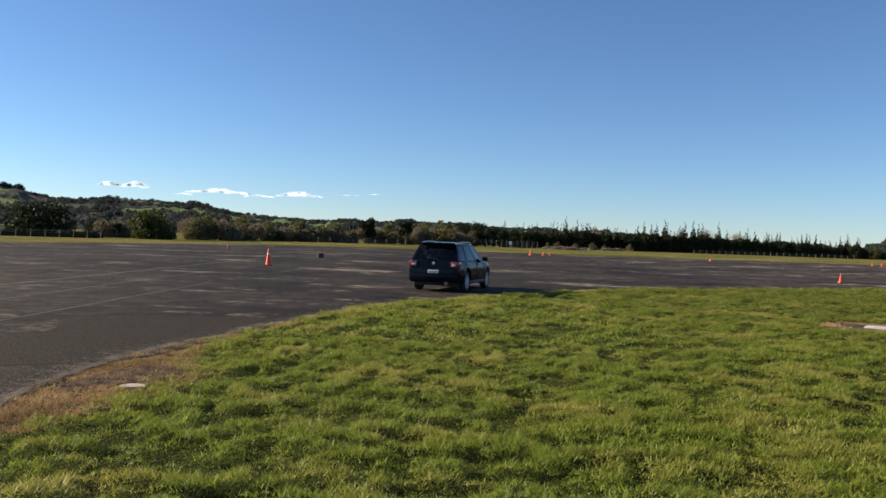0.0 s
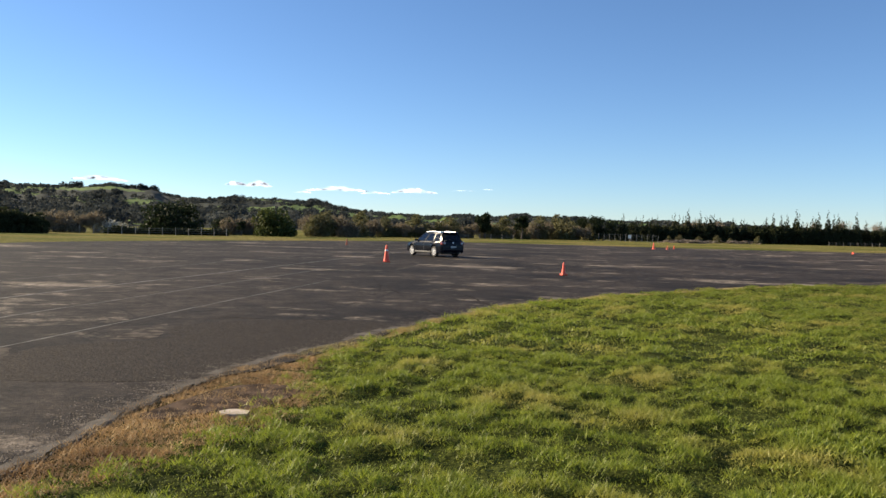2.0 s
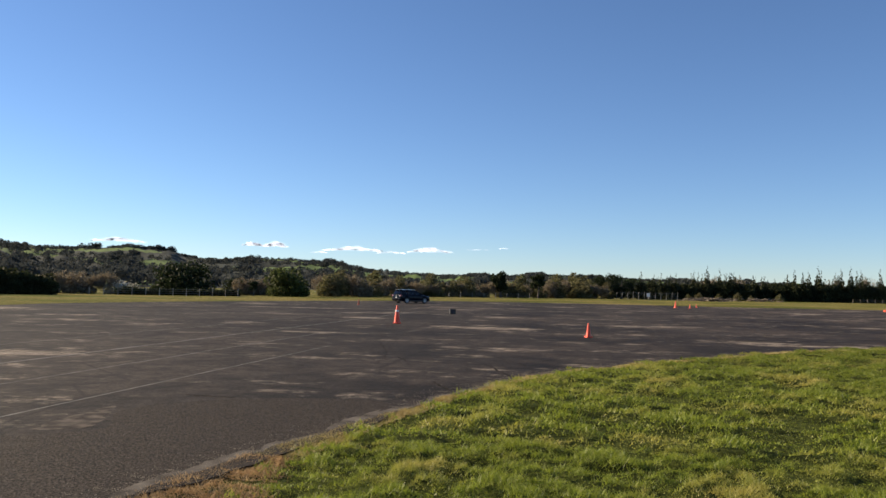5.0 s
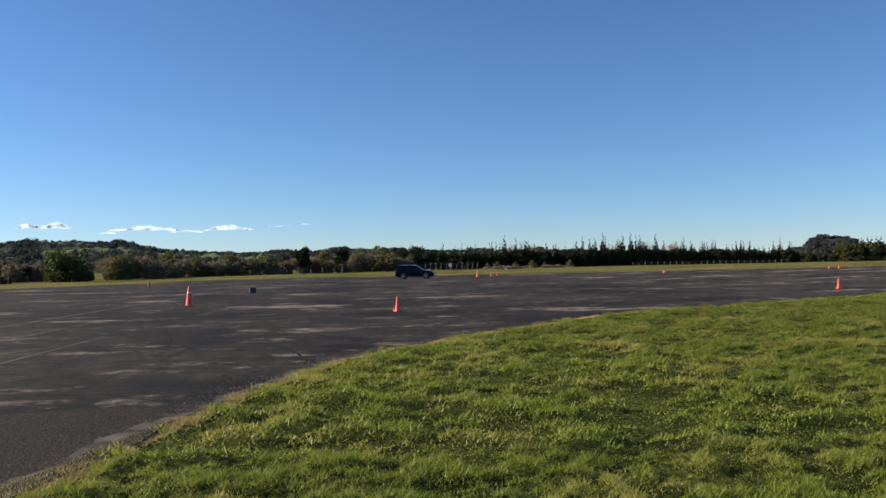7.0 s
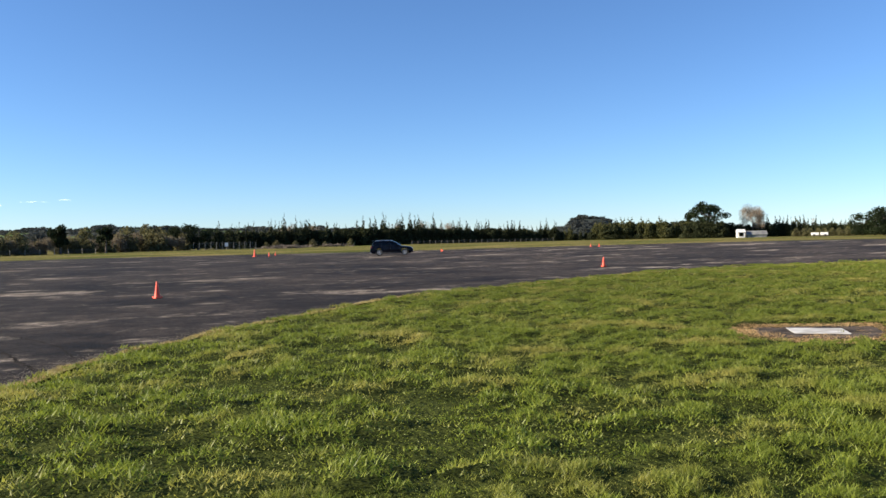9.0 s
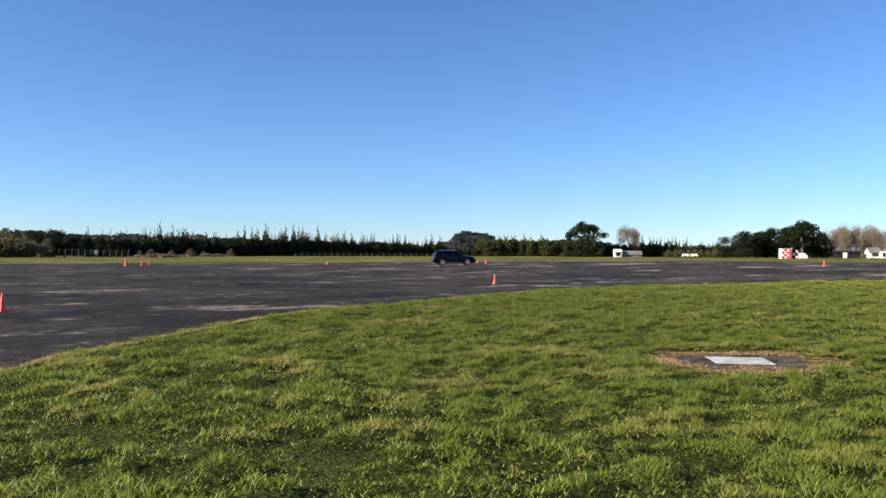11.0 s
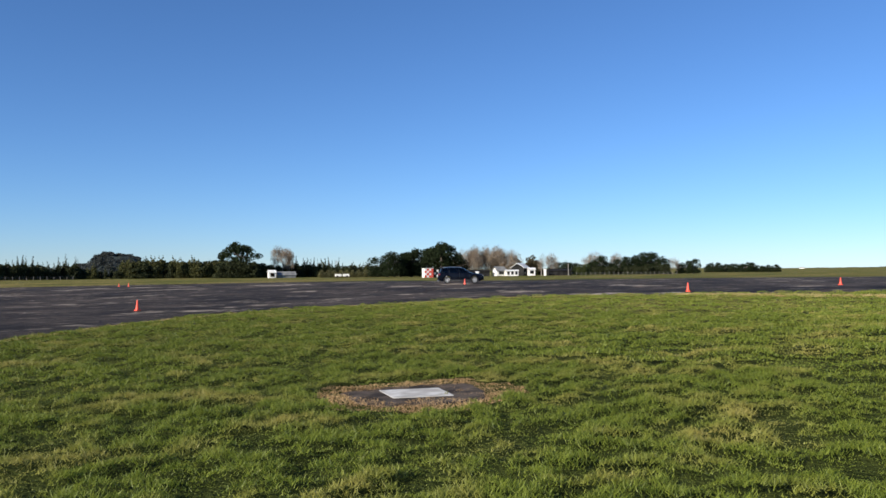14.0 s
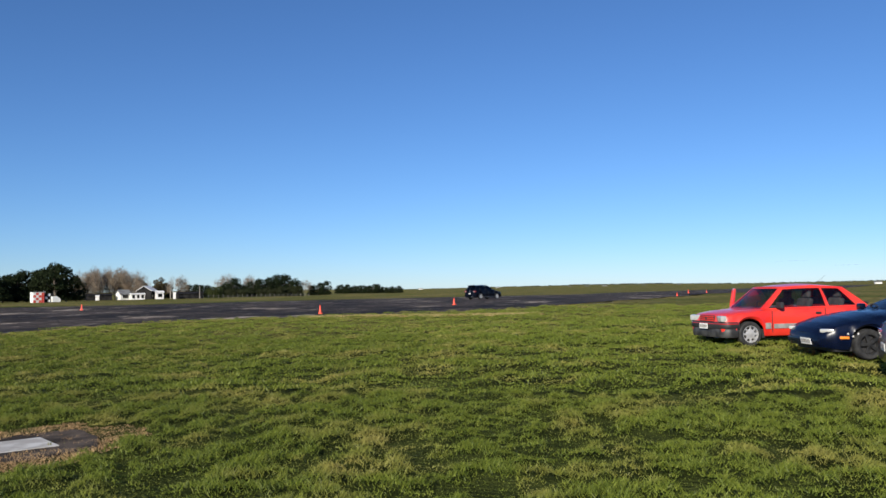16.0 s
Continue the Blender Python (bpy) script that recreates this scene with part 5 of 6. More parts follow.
gabled_house(58.65, 290, 5, 0.8, 1.2, 1.9, 2.1, M["white_wall"], M["white_wall"], "narrow white store beside the farm shed", 0, "hut")
gabled_house(39.8, 268, 10, 2.2, 2.4, 1.7, 2.4, M["white_wall"], M["white_wall"], "small white cabin in front of the hedge", 1, "cabin")
gabled_house(40.75, 270, 10, 5.8, 3.0, 0.95, 1.9, M["roof_grey"], M["roof_grey"], "low grey-roofed shelter beside the white cabin", 0, "shelter")
for haz, hd, hs in ((86, 2500, 1), (87.2, 2520, 1.4), (88.4, 2450, 1.2), (91.0, 2600, 1.3), (93.3, 2500, 1.0), (81.0, 2500, 1.0), (75.6, 2300, 1.2), (105.2, 1400, 1.0)):
    g = gabled_house(haz, hd, rnd.uniform(-30, 30), 10 * hs, 6, 2.2, 3.6, M["white_wall"], M["roof_grey"], "far white house on the low ridge", 0)
    g.location.z = 2.4 if hd > 2000 else 0
for haz, hel, hd in ((-39.15, 1.46, 900), (-38.75, 1.44, 905), (-12.2, 0.62, 900), (-8.2, 0.6, 950)):
    x, y = polar(haz, hd)
    g = gabled_house(haz, hd, 20, 9, 6, 2.6, 4.2, M["white_wall"], M["roof_grey"], "far white farmhouse on the hillside", 0)
    g.location.z = 1.7 + hd * math.tan(radians(hel)) - 3


def checker_hut():
    """The runway control hut, painted in red and white squares, with a lower van-like end."""
    root = new("control_hut")
    tagged(root, "runway control hut painted in red and white checks", "hut")
    x, y = polar(50.45, 238)
    root.matrix_basis = pose(x, y, height(x, y), 0, 0, -51 + 18)
    root.scale = (0.9, 0.9, 0.9)
    bm = bmesh.new()
    box(bm, (3.0, 2.6, 2.9), (0, 0, 1.45), bevel=0.03)
    part("wall", bm, M["white_wall"], root)
    bm = bmesh.new()
    box(bm, (3.2, 2.8, 0.12), (0, 0, 2.97), bevel=0.02)
    part("roof", bm, M["white_wall"], root)
    for i in range(4):
        for j in range(4):
            if (i + j) % 2 == 0 or i == 3:
                bm = bmesh.new()
                box(bm, (0.72, 0.03, 0.70), (-1.11 + i * 0.74, -1.31, 0.37 + j * 0.72))
                part("red_square", bm, M["red_wall"], root)
    bm = bmesh.new()
    box(bm, (2.6, 2.3, 2.7), (3.0, 0.4, 1.35), bevel=0.03)
    annexe = part("annexe", bm, M["dark_wall"], root, "dark checked annexe")
    for i in range(3):
        for j in range(3):
            if (i + j) % 2:
                bm = bmesh.new()
                box(bm, (0.7, 0.03, 0.7), (2.2 + i * 0.8, -0.77, 0.5 + j * 0.85))
                part("white_square", bm, M["white_wall"], annexe)
    bm = bmesh.new()
    rows = [[(3.6, -1.6, 0.1), (5.9, -1.6, 0.1), (5.9, -1.6, 0.9), (5.0, -1.6, 1.75), (3.6, -1.6, 1.75)], [(3.6, 0.2, 0.1), (5.9, 0.2, 0.1), (5.9, 0.2, 0.9), (5.0, 0.2, 1.75), (3.6, 0.2, 1.75)]]
    loft(bm, rows, True)
    bm.faces.new([v for v in bm.verts if v.co.y < -1][::-1])
    bm.faces.new([v for v in bm.verts if v.co.y > -1])
    bmesh.ops.recalc_face_normals(bm, faces=bm.faces)
    part("porch", bm, M["white_wall"], root, "white sloping porch")


checker_hut()
bench = new("trailer")
tagged(bench, "long low white trailer in front of round bushes", "trailer")
x, y = polar(44.55, 262)
bench.matrix_basis = pose(x, y, 0, 0, 0, -40)
for off in (-1.2, 1.25):
    bm = bmesh.new()
    box(bm, (2.0, 1.5, 0.8), (off, 0, 0.75), bevel=0.06)
    part("body", bm, M["white_wall"], bench)
for off in (-1.5, 1.5):
    bm = bmesh.new()
    lathe(bm, [(0.0, -0.1), (0.3, -0.1), (0.34, -0.06), (0.34, 0.06), (0.3, 0.1), (0.0, 0.1)], 14, "Y")
    w = part("wheel", bm, M["rubber"], bench)
    w.location = (off, -0.7, 0.34)


# ---------------------------------------------------------------- cones
def traffic_cone(tall, label, body, x, y, turn=0.0, fallen=False, band=False):
    root = new("traffic_cone")
    tagged(root, label, "traffic cone", "course cones")
    s = tall
    bm = bmesh.new()
    lathe(bm, [(0.180 * s, 0.045), (0.168 * s, 0.09 * s + 0.02), (0.137 * s, 0.34 * s), (0.105 * s, 0.58 * s), (0.073 * s, 0.82 * s), (0.052 * s, 0.98 * s), (0.040 * s, 1.0 * s), (0.030 * s, 0.97 * s), (0.026 * s, 0.9 * s)], 22)
    part("body", bm, body, root, smooth=40)
    bm = bmesh.new()
    w = 0.42 * s
    box(bm, (w, w, 0.045), (0, 0, 0.0225), bevel=0.014)
    for a in range(4):
        box(bm, (0.05, 0.05, 0.02), (0.42 * w * (1 if a % 2 else -1), 0.42 * w * (1 if a > 1 else -1), 0.052), bevel=0.006)
    part("base", bm, body, root)
    if band:
        bm = bmesh.new()
        lathe(bm, [(0.0985 * s, 0.65 * s), (0.0865 * s, 0.74 * s)], 22)
        part("band", bm, M["cone_white"], root, "white reflective band")
    z = height(x, y) + 0.013
    root.matrix_basis = pose(x, y, z, 0, 0, turn) if not fallen else pose(x, y, z + 0.2 * s, 90, 0, turn)
    return root


CONES = [(-9.09, 42.03, 0.86, "tall orange traffic cone with a narrow white band", 12, 0), (-0.26, 34.47, 0.52, "orange traffic cone on the asphalt", 30, 0),
         (21.8, 44.8, 0.50, "orange traffic cone near the grass edge", 5, 0), (11.0, 104.8, 0.80, "tall orange cone at the far side of the asphalt", 40, 0),
         (12.5, 103.6, 0.5, "orange traffic cone far across the asphalt", 10, 0), (14.0, 109.0, 0.45, "orange traffic cone far across the asphalt", 70, 0),
         (47.3, 90.2, 0.36, "orange traffic cone far across the asphalt", 25, 0), (47.8, 89.2, 0.40, "orange traffic cone far across the asphalt", 60, 0),
         (60.9, 55.2, 0.50, "orange traffic cone on the eastern asphalt", 15, 0), (49.6, 29.8, 0.55, "orange traffic cone beside the straw verge", 35, 0),
         (64.0, 24.3, 0.55, "orange traffic cone on the runway", 50, 0), (97.3, 5.6, 0.42, "orange traffic cone far along the runway", 20, 0),
         (150, 0.7, 0.6, "orange cone far along the runway", 20, 0), (165, -3.7, 0.6, "orange cone far along the runway", 20, 0)]
for x, y, t, label, turn, _ in CONES:
    traffic_cone(t, label, M["cone"], x, y, turn, False, t == 0.86)
traffic_cone(0.5, "knocked-over orange cone with a white band", M["cone"], 32.4, 99.6, 130, True, True)
traffic_cone(0.6, "dull old cone at the far edge of the asphalt", M["cone_dark"], -21.6, 81.2, 20)
crate = new("crate")
tagged(crate, "small black plastic crate standing on the asphalt", "crate")
crate.matrix_basis = pose(-9.0, 59.0, 0.012, 0, 0, 20) @ Matrix.Diagonal((0.75, 0.75, 0.75, 1))
for off, size in (((0, 0, 0.02), (0.5, 0.4, 0.04)), ((0.24, 0, 0.24), (0.03, 0.4, 0.42)), ((-0.24, 0, 0.24), (0.03, 0.4, 0.42)), ((0, 0.19, 0.24), (0.5, 0.03, 0.42)), ((0, -0.19, 0.24), (0.5, 0.03, 0.42))):
    bm = bmesh.new()
    box(bm, size, off, bevel=0.006)
    part("side" if off[2] > 0.1 else "bottom", bm, M["black_plastic"], crate)


# ---------------------------------------------------------------- cars
def wheel(parent, x, y, r, width, rim_material, spokes, label="", dish=0.0):
    """A wheel with its axle along y: tyre, rim with spokes, hub."""
    side = 1 if y > 0 else -1
    bm = bmesh.new()
    h = width / 2
    lathe(bm, [(r * 0.66, -h * 0.9), (r * 0.9, -h), (r * 0.985, -h * 0.75), (r, -h * 0.3), (r, h * 0.3), (r * 0.985, h * 0.75), (r * 0.9, h), (r * 0.66, h * 0.9), (r * 0.64, 0)], 32, "Y")
    bmesh.ops.recalc_face_normals(bm, faces=bm.faces)
    tyre = part("wheel", bm, M["rubber"], parent, smooth=40)
    tyre.location = (x, y, r)
    bm = bmesh.new()
    lathe(bm, [(r * 0.68, side * h * 0.92), (r * 0.63, side * h * 0.9), (r * 0.60, side * h * 0.55), (r * 0.60, -side * h * 0.7)], 28, "Y")
    for i in range(spokes):
        a = 2 * math.pi * i / spokes
        turn = Matrix.Rotation(a, 4, "Y")
        box(bm, (r * 0.56, 0.035, r * (0.9 / spokes + 0.03)), turn @ Vector((r * 0.33, side * h * 0.72, 0)), turn, bevel=0.006)
    lathe(bm, [(0.0, side * h * 0.9), (r * 0.13, side * h * 0.88), (r * 0.16, side * h * 0.6)], 16, "Y")
    if dish:
        lathe(bm, [(0.0, side * h * 0.93), (r * dish * 0.6, side * h * 0.90), (r * dish, side * h * 0.78), (r * dish, side * h * 0.5)], 24, "Y")
    part("rim", bm, rim_material, tyre, label)
    bm = bmesh.new()
    lathe(bm, [(0.0, side * h * 0.2), (r * 0.58, side * h * 0.2)], 20, "Y")
    part("brake_disc", bm, M["black_plastic"], tyre)
    return tyre


def body_shell(stations, arches, ground, crown=0.03, tuck=0.94):
    """The lower body: stations (x, half width, belt height), wheel arches (x, radius, height of the axle)."""
    xs = [s[0] for s in stations]
    ws = [s[1] for s in stations]
    ts = [s[2] for s in stations]
    n = 110
    rings = []
    for i in range(n + 1):
        x = xs[0] + (xs[-1] - xs[0]) * i / n
        w, t = float(np.interp(x, xs, ws)), float(np.interp(x, xs, ts))
        b = ground + 0.05 * smoothstep(0.82, 1.0, abs(x) / abs(xs[0]))
        lip = 0.0
        for ax, ar, az in arches:
            if abs(x - ax) < ar:
                b = max(b, az + math.sqrt(ar * ar - (x - ax) ** 2))
                lip = 0.02
        b = min(b, t - 0.12)
        mid = b + (t - b) * 0.55
        half = [(w * tuck + lip, b), (w + lip, b + min(0.08, (t - b) * 0.3)), (w, mid), (w * 0.985, t - 0.10 * min(1, (t - b) / 0.4)), (w * 0.95, t - 0.03), (w * 0.86, t), (w * 0.45, t + crown), (0, t + crown * 1.2)]
        rings.append([(x, -a, c) for a, c in half] + [(x, a, c) for a, c in half[::-1][1:]])
    bm = bmesh.new()
    rows = loft(bm, rings)
    bm.faces.new(rows[0])
    bm.faces.new(rows[-1][::-1])
    bmesh.ops.recalc_face_normals(bm, faces=bm.faces)
    return bm


def cabin(parent, paint, glass, base_rear, base_front, roof_rear, roof_front, half_base, half_roof, pillars, belt_rear, belt_front):
    """Roof, pillars and panes. Each *_rear/_front is (x, z); pillars: breaks along the side, 0 rear to 1 front, of solid stretches."""
    def side(u, v, s):
        bx, bz = base_rear[0] + (base_front[0] - base_rear[0]) * u, belt_rear + (belt_front - belt_rear) * u
        rx, rz = roof_rear[0] + (roof_front[0] - roof_rear[0]) * u, roof_rear[1] + (roof_front[1] - roof_rear[1]) * u + 0.035 * math.sin(math.pi * u)
        bow = 0.035 * math.sin(math.pi * min(1, v) * 0.5)
        taper = 1 - 0.06 * (2 * u - 1) ** 2
        return Vector((bx + (rx - bx) * v, s * ((half_base + (half_roof - half_base) * v) * taper + bow * (1 - v)), bz + (rz - bz) * v))

    def end(u, v, front):
        s = 2 * u - 1
        p, q = side(1.0 if front else 0.0, v, 1), side(1.0 if front else 0.0, v, -1)
        m = p.lerp(q, 1 - u)
        m.x += (0.10 if front else -0.06) * (1 - s * s)
        return m

    shell = bmesh.new()

    def sheet(bm, f, us, vs, thick=0.0):
        grid = [[bm.verts.new(f(u, v)) for v in vs] for u in us]
        for a, b in zip(grid, grid[1:]):
            for i in range(len(vs) - 1):
                bm.faces.new((a[i], a[i + 1], b[i + 1], b[i]))

    def fine(a, b, n=5):
        return [a + (b - a) * i / n for i in range(n + 1)]

    lo, hi = 0.05, 0.88
    for s in (-1, 1):
        f = lambda u, v, s=s: side(u, v, s)
        sheet(shell, f, fine(0, 1, 16), [0, lo])
        sheet(shell, f, fine(0, 1, 16), [hi, 1.0])
        for a, b in pillars:
            sheet(shell, f, fine(a, b, 2), fine(lo, hi, 5))
        for (_, a), (b, _) in zip(pillars, pillars[1:]):
            bm = bmesh.new()
            sheet(bm, lambda u, v, s=s: side(u, v, s) - Vector((0, s * 0.012, 0)), fine(a, b, 5), fine(lo, hi, 5))
            bmesh.ops.recalc_face_normals(bm, faces=bm.faces)
            part("window", bm, glass, parent, smooth=30).visible_shadow = False
    for front in (True, False):
        f = lambda u, v, front=front: end(u, v, front)
        top = 0.93 if front else 0.86
        sheet(shell, f, fine(0, 0.06, 1), fine(0, 1, 6))
        sheet(shell, f, fine(0.94, 1, 1), fine(0, 1, 6))
        sheet(shell, f, fine(0.06, 0.94, 10), [top, 1.0])
        sheet(shell, f, fine(0.06, 0.94, 10), [0, 0.03])
        bm = bmesh.new()
        off = -0.012 if front else 0.012
        sheet(bm, lambda u, v, front=front: end(u, v, front) + Vector((off, 0, 0)), fine(0.05, 0.95, 10), fine(0.02, top + 0.01, 5))
        bmesh.ops.recalc_face_normals(bm, faces=bm.faces)
        part("windscreen" if front else "rear_window", bm, glass, parent, smooth=30).visible_shadow = False

    def roof(u, w):
        p = side(u, 1.0, 1).lerp(side(u, 1.0, -1), w)
        edge = 4 * w * (1 - w)
        if u < 0.001:
            p = end(1 - w, 1.0, False)
        elif u > 0.999:
            p = end(1 - w, 1.0, True)
        p.z += 0.045 * edge * (0.35 + 0.65 * math.sin(math.pi * u))
        return p
    sheet(shell, roof, fine(0, 1, 14), fine(0, 1, 10))
    bmesh.ops.remove_doubles(shell, verts=shell.verts, dist=0.001)
    bmesh.ops.recalc_face_normals(shell, faces=shell.faces)
    part("roof", shell, paint, parent, smooth=35)
    return side, end


def seats(parent, rows, half, floor):
    for x in rows:
        for s in (-1, 1):
            bm = bmesh.new()
            box(bm, (0.5, 0.48, 0.16), (x + 0.1, s * half, floor + 0.12), bevel=0.04)
            box(bm, (0.14, 0.46, 0.58), (x - 0.2, s * half, floor + 0.42), Matrix.Rotation(radians(-14), 4, "Y"), bevel=0.05)
            box(bm, (0.09, 0.26, 0.18), (x - 0.29, s * half, floor + 0.80), Matrix.Rotation(radians(-10), 4, "Y"), bevel=0.04)
            part("seat", bm, M["seat"], parent)


def plate(parent, x, z, turn, tilt=0.0, aside=0.0):
    bm = bmesh.new()
    m = Matrix.Rotation(radians(tilt), 4, "Y")
    box(bm, (0.012, 0.36, 0.125), (x, aside, z), m, bevel=0.003)
    p = part("number_plate", bm, M["plate"], parent)
    for i in range(6):
        bm = bmesh.new()
        box(bm, (0.004, 0.034, 0.07), (x + turn * 0.009, aside - 0.135 + i * 0.054, z), m)
        part("bar", bm, M["skirt_grey"], p)
    return p


def blob(parent, name, size, at, material, label="", turn=None, bevel=0.02):
    bm = bmesh.new()
    box(bm, size, at, turn, bevel)
    return part(name, bm, material, parent, label, smooth=40)


def wrap(parent, name, front, half, z0, z1, back, material, label=""):
    """A bumper that runs across the nose and round both corners, rounded in section."""
    line = [(front - back, half)]
    for i in range(9):
        a = math.pi / 2 * i / 8
        line.append((front - 0.22 + 0.20 * math.sin(a), half - 0.26 + 0.26 * math.cos(a)))
    line += [(front - 0.006, half * 0.34), (front, 0.0)]
    line += [(x, -y) for x, y in line[::-1][1:]]
    h = z1 - z0
    rings = []
    for i, (x, y) in enumerate(line):
        a, b = Vector(line[max(i - 1, 0)]), Vector(line[min(i + 1, len(line) - 1)])
        t = (b - a).normalized()
        n = Vector((-t.y, t.x))
        if n.dot(Vector((x - front + 1.0, y))) < 0:
            n = -n
        bulge = min(0.03, h * 0.25)
        rings.append([(x + n.x * o, y + n.y * o, z0 + h * v) for o, v in ((-0.06, 0.0), (-bulge * 0.3, 0.0), (bulge * 0.3, 0.22), (bulge * 0.4, 0.6), (bulge * 0.1, 0.9), (-bulge * 0.6, 1.0), (-0.06, 1.0))])
    bm = bmesh.new()
    rows = loft(bm, rings, True)
    bm.faces.new(rows[0]), bm.faces.new(rows[-1][::-1])
    bmesh.ops.recalc_face_normals(bm, faces=bm.faces)
    return part(name, bm, material, parent, label, smooth=45)


def mirrors(parent, x, y, z, material):
    for s in (-1, 1):
        blob(parent, "wing_mirror", (0.10, 0.20, 0.14), (x, s * (y + 0.10), z), material, "", None, 0.035)


def underbody(parent, length, half, low):
    blob(parent, "underbody", (length, half * 2, 0.22), (0, 0, low + 0.13), M["black_plastic"], "", None, 0.04)


def door_lines(parent, side_w, marks):
    """Dark shut lines proud of the skin by a hair: (x, z0, z1)."""
    for s in (-1, 1):
        for x, z0, z1 in marks:
            bm = bmesh.new()
            box(bm, (0.012, 0.012, z1 - z0), (x, s * (side_w + 0.001), (z0 + z1) / 2))
            part("door_gap", bm, M["black_plastic"], parent)


def sport_wagon():
    root = new("sport_wagon")
    tagged(root, "blue-black five-door sport wagon with silver roof rails, driving on the asphalt", "car")
    st = [(-2.2, 0.74, 0.78), (-2.16, 0.815, 0.94), (-2.05, 0.855, 0.99), (-1.5, 0.875, 1.0), (0.0, 0.875, 0.985), (0.9, 0.87, 0.965), (1.05, 0.865, 0.955), (1.6, 0.845, 0.90), (1.95, 0.80, 0.83), (2.1, 0.74, 0.76), (2.2, 0.60, 0.62)]
    bm = body_shell(st, [(-1.30, 0.385, 0.33), (1.32, 0.385, 0.33)], 0.25)
    part("body", bm, M["navy_paint"], root, smooth=38)
    side, end = cabin(root, M["navy_paint"], M["dark_glass"], (-2.10, 0.99), (1.02, 0.96), (-1.78, 1.50), (0.12, 1.50), 0.83, 0.63, [(0, 0.06), (0.27, 0.31), (0.61, 0.64), (0.955, 1.0)], 0.985, 0.955)
    underbody(root, 3.9, 0.72, 0.17)
    seats(root, (0.15, -0.8), 0.38, 0.42)
    blob(root, "dashboard", (0.4, 1.4, 0.2), (0.75, 0, 0.88), M["black_plastic"], "", None, 0.06)
    for s in (-1, 1):
        bm = bmesh.new()
        pts = [side(u, 1.0, s) + Vector((0, -s * 0.04, 0.05)) for u in (0.08, 0.2, 0.4, 0.6, 0.8, 0.94)]
        pts = [pts[0] - Vector((0, 0, 0.045))] + pts + [pts[-1] - Vector((0, 0, 0.045))]
        for a, b in zip(pts, pts[1:]):
            tube(bm, a, b, 0.022, 0.022, 7)
        part("roof_rail", bm, M["rail"], root, "silver roof rail")
        blob(root, "tail_lamp", (0.22, 0.30, 0.20), (-2.09, s * 0.70, 0.87), M["lamp_smoked"], "red and clear tail lamp", None, 0.04)
        blob(root, "reverse_lamp", (0.05, 0.14, 0.07), (-2.19, s * 0.66, 0.85), M["lamp_clear"], "clear reversing lens", None, 0.02)
        blob(root, "headlamp", (0.30, 0.34, 0.15), (1.96, s * 0.57, 0.72), M["lamp_clear"], "clear headlamp", Matrix.Rotation(radians(s * -22), 4, "Z"), 0.05)
        blob(root, "fog_lamp", (0.06, 0.14, 0.09), (2.155, s * 0.52, 0.42), M["lamp_clear"], "", None, 0.03)
        blob(root, "reflector", (0.03, 0.14, 0.06), (-2.20, s * 0.60, 0.46), M["lamp_red"], "", None, 0.015)
        for x in (-0.02, -0.98):
            blob(root, "door_handle", (0.17, 0.03, 0.03), (x, s * 0.872, 0.84), M["navy_paint"], "", None, 0.01)
        blob(root, "side_skirt", (1.9, 0.05, 0.12), (0, s * 0.855, 0.29), M["black_plastic"], "", None, 0.02)
    mirrors(root, 0.72, 0.82, 1.03, M["navy_paint"])
    blob(root, "rear_bumper", (0.16, 1.56, 0.26), (-2.16, 0, 0.47), M["navy_paint"], "", None, 0.06)
    blob(root, "front_bumper", (0.18, 1.44, 0.28), (2.12, 0, 0.44), M["navy_paint"], "", None, 0.06)
    blob(root, "grille", (0.06, 0.66, 0.14), (2.17, 0, 0.62), M["black_plastic"], "", None, 0.02)
    blob(root, "spoiler", (0.24, 1.14, 0.045), (-1.86, 0, 1.525), M["navy_paint"], "tailgate roof spoiler", Matrix.Rotation(radians(4), 4, "Y"), 0.015)
    blob(root, "badge", (0.01, 0.09, 0.09), (-2.185, 0, 0.90), M["rail"], "small silver badge", Matrix.Rotation(radians(45), 4, "X"), 0.004)
    blob(root, "rear_wiper", (0.02, 0.42, 0.02), (-2.125, 0.05, 1.05), M["black_plastic"], "", Matrix.Rotation(radians(8), 4, "X"), 0.006)
    bm = bmesh.new()
    lathe(bm, [(0.036, -0.12), (0.046, -0.12), (0.046, 0.12)], 14, "Z")
    ex = part("exhaust", bm, M["rail"], root)
    ex.matrix_basis = pose(-2.16, -0.45, 0.28, 0, 90, 0)
    plate(root, -2.215, 0.63, -1)
    plate(root, 2.22, 0.44, 1)
    door_lines(root, 0.875, ((0.86, 0.34, 0.94), (-0.14, 0.34, 0.96)))
    wheels = [wheel(root, x, y, 0.33, 0.215, M["alloy"], 7, "silver alloy rim") for x in (1.32, -1.30) for y in (-0.765, 0.765)]
    return root, wheels


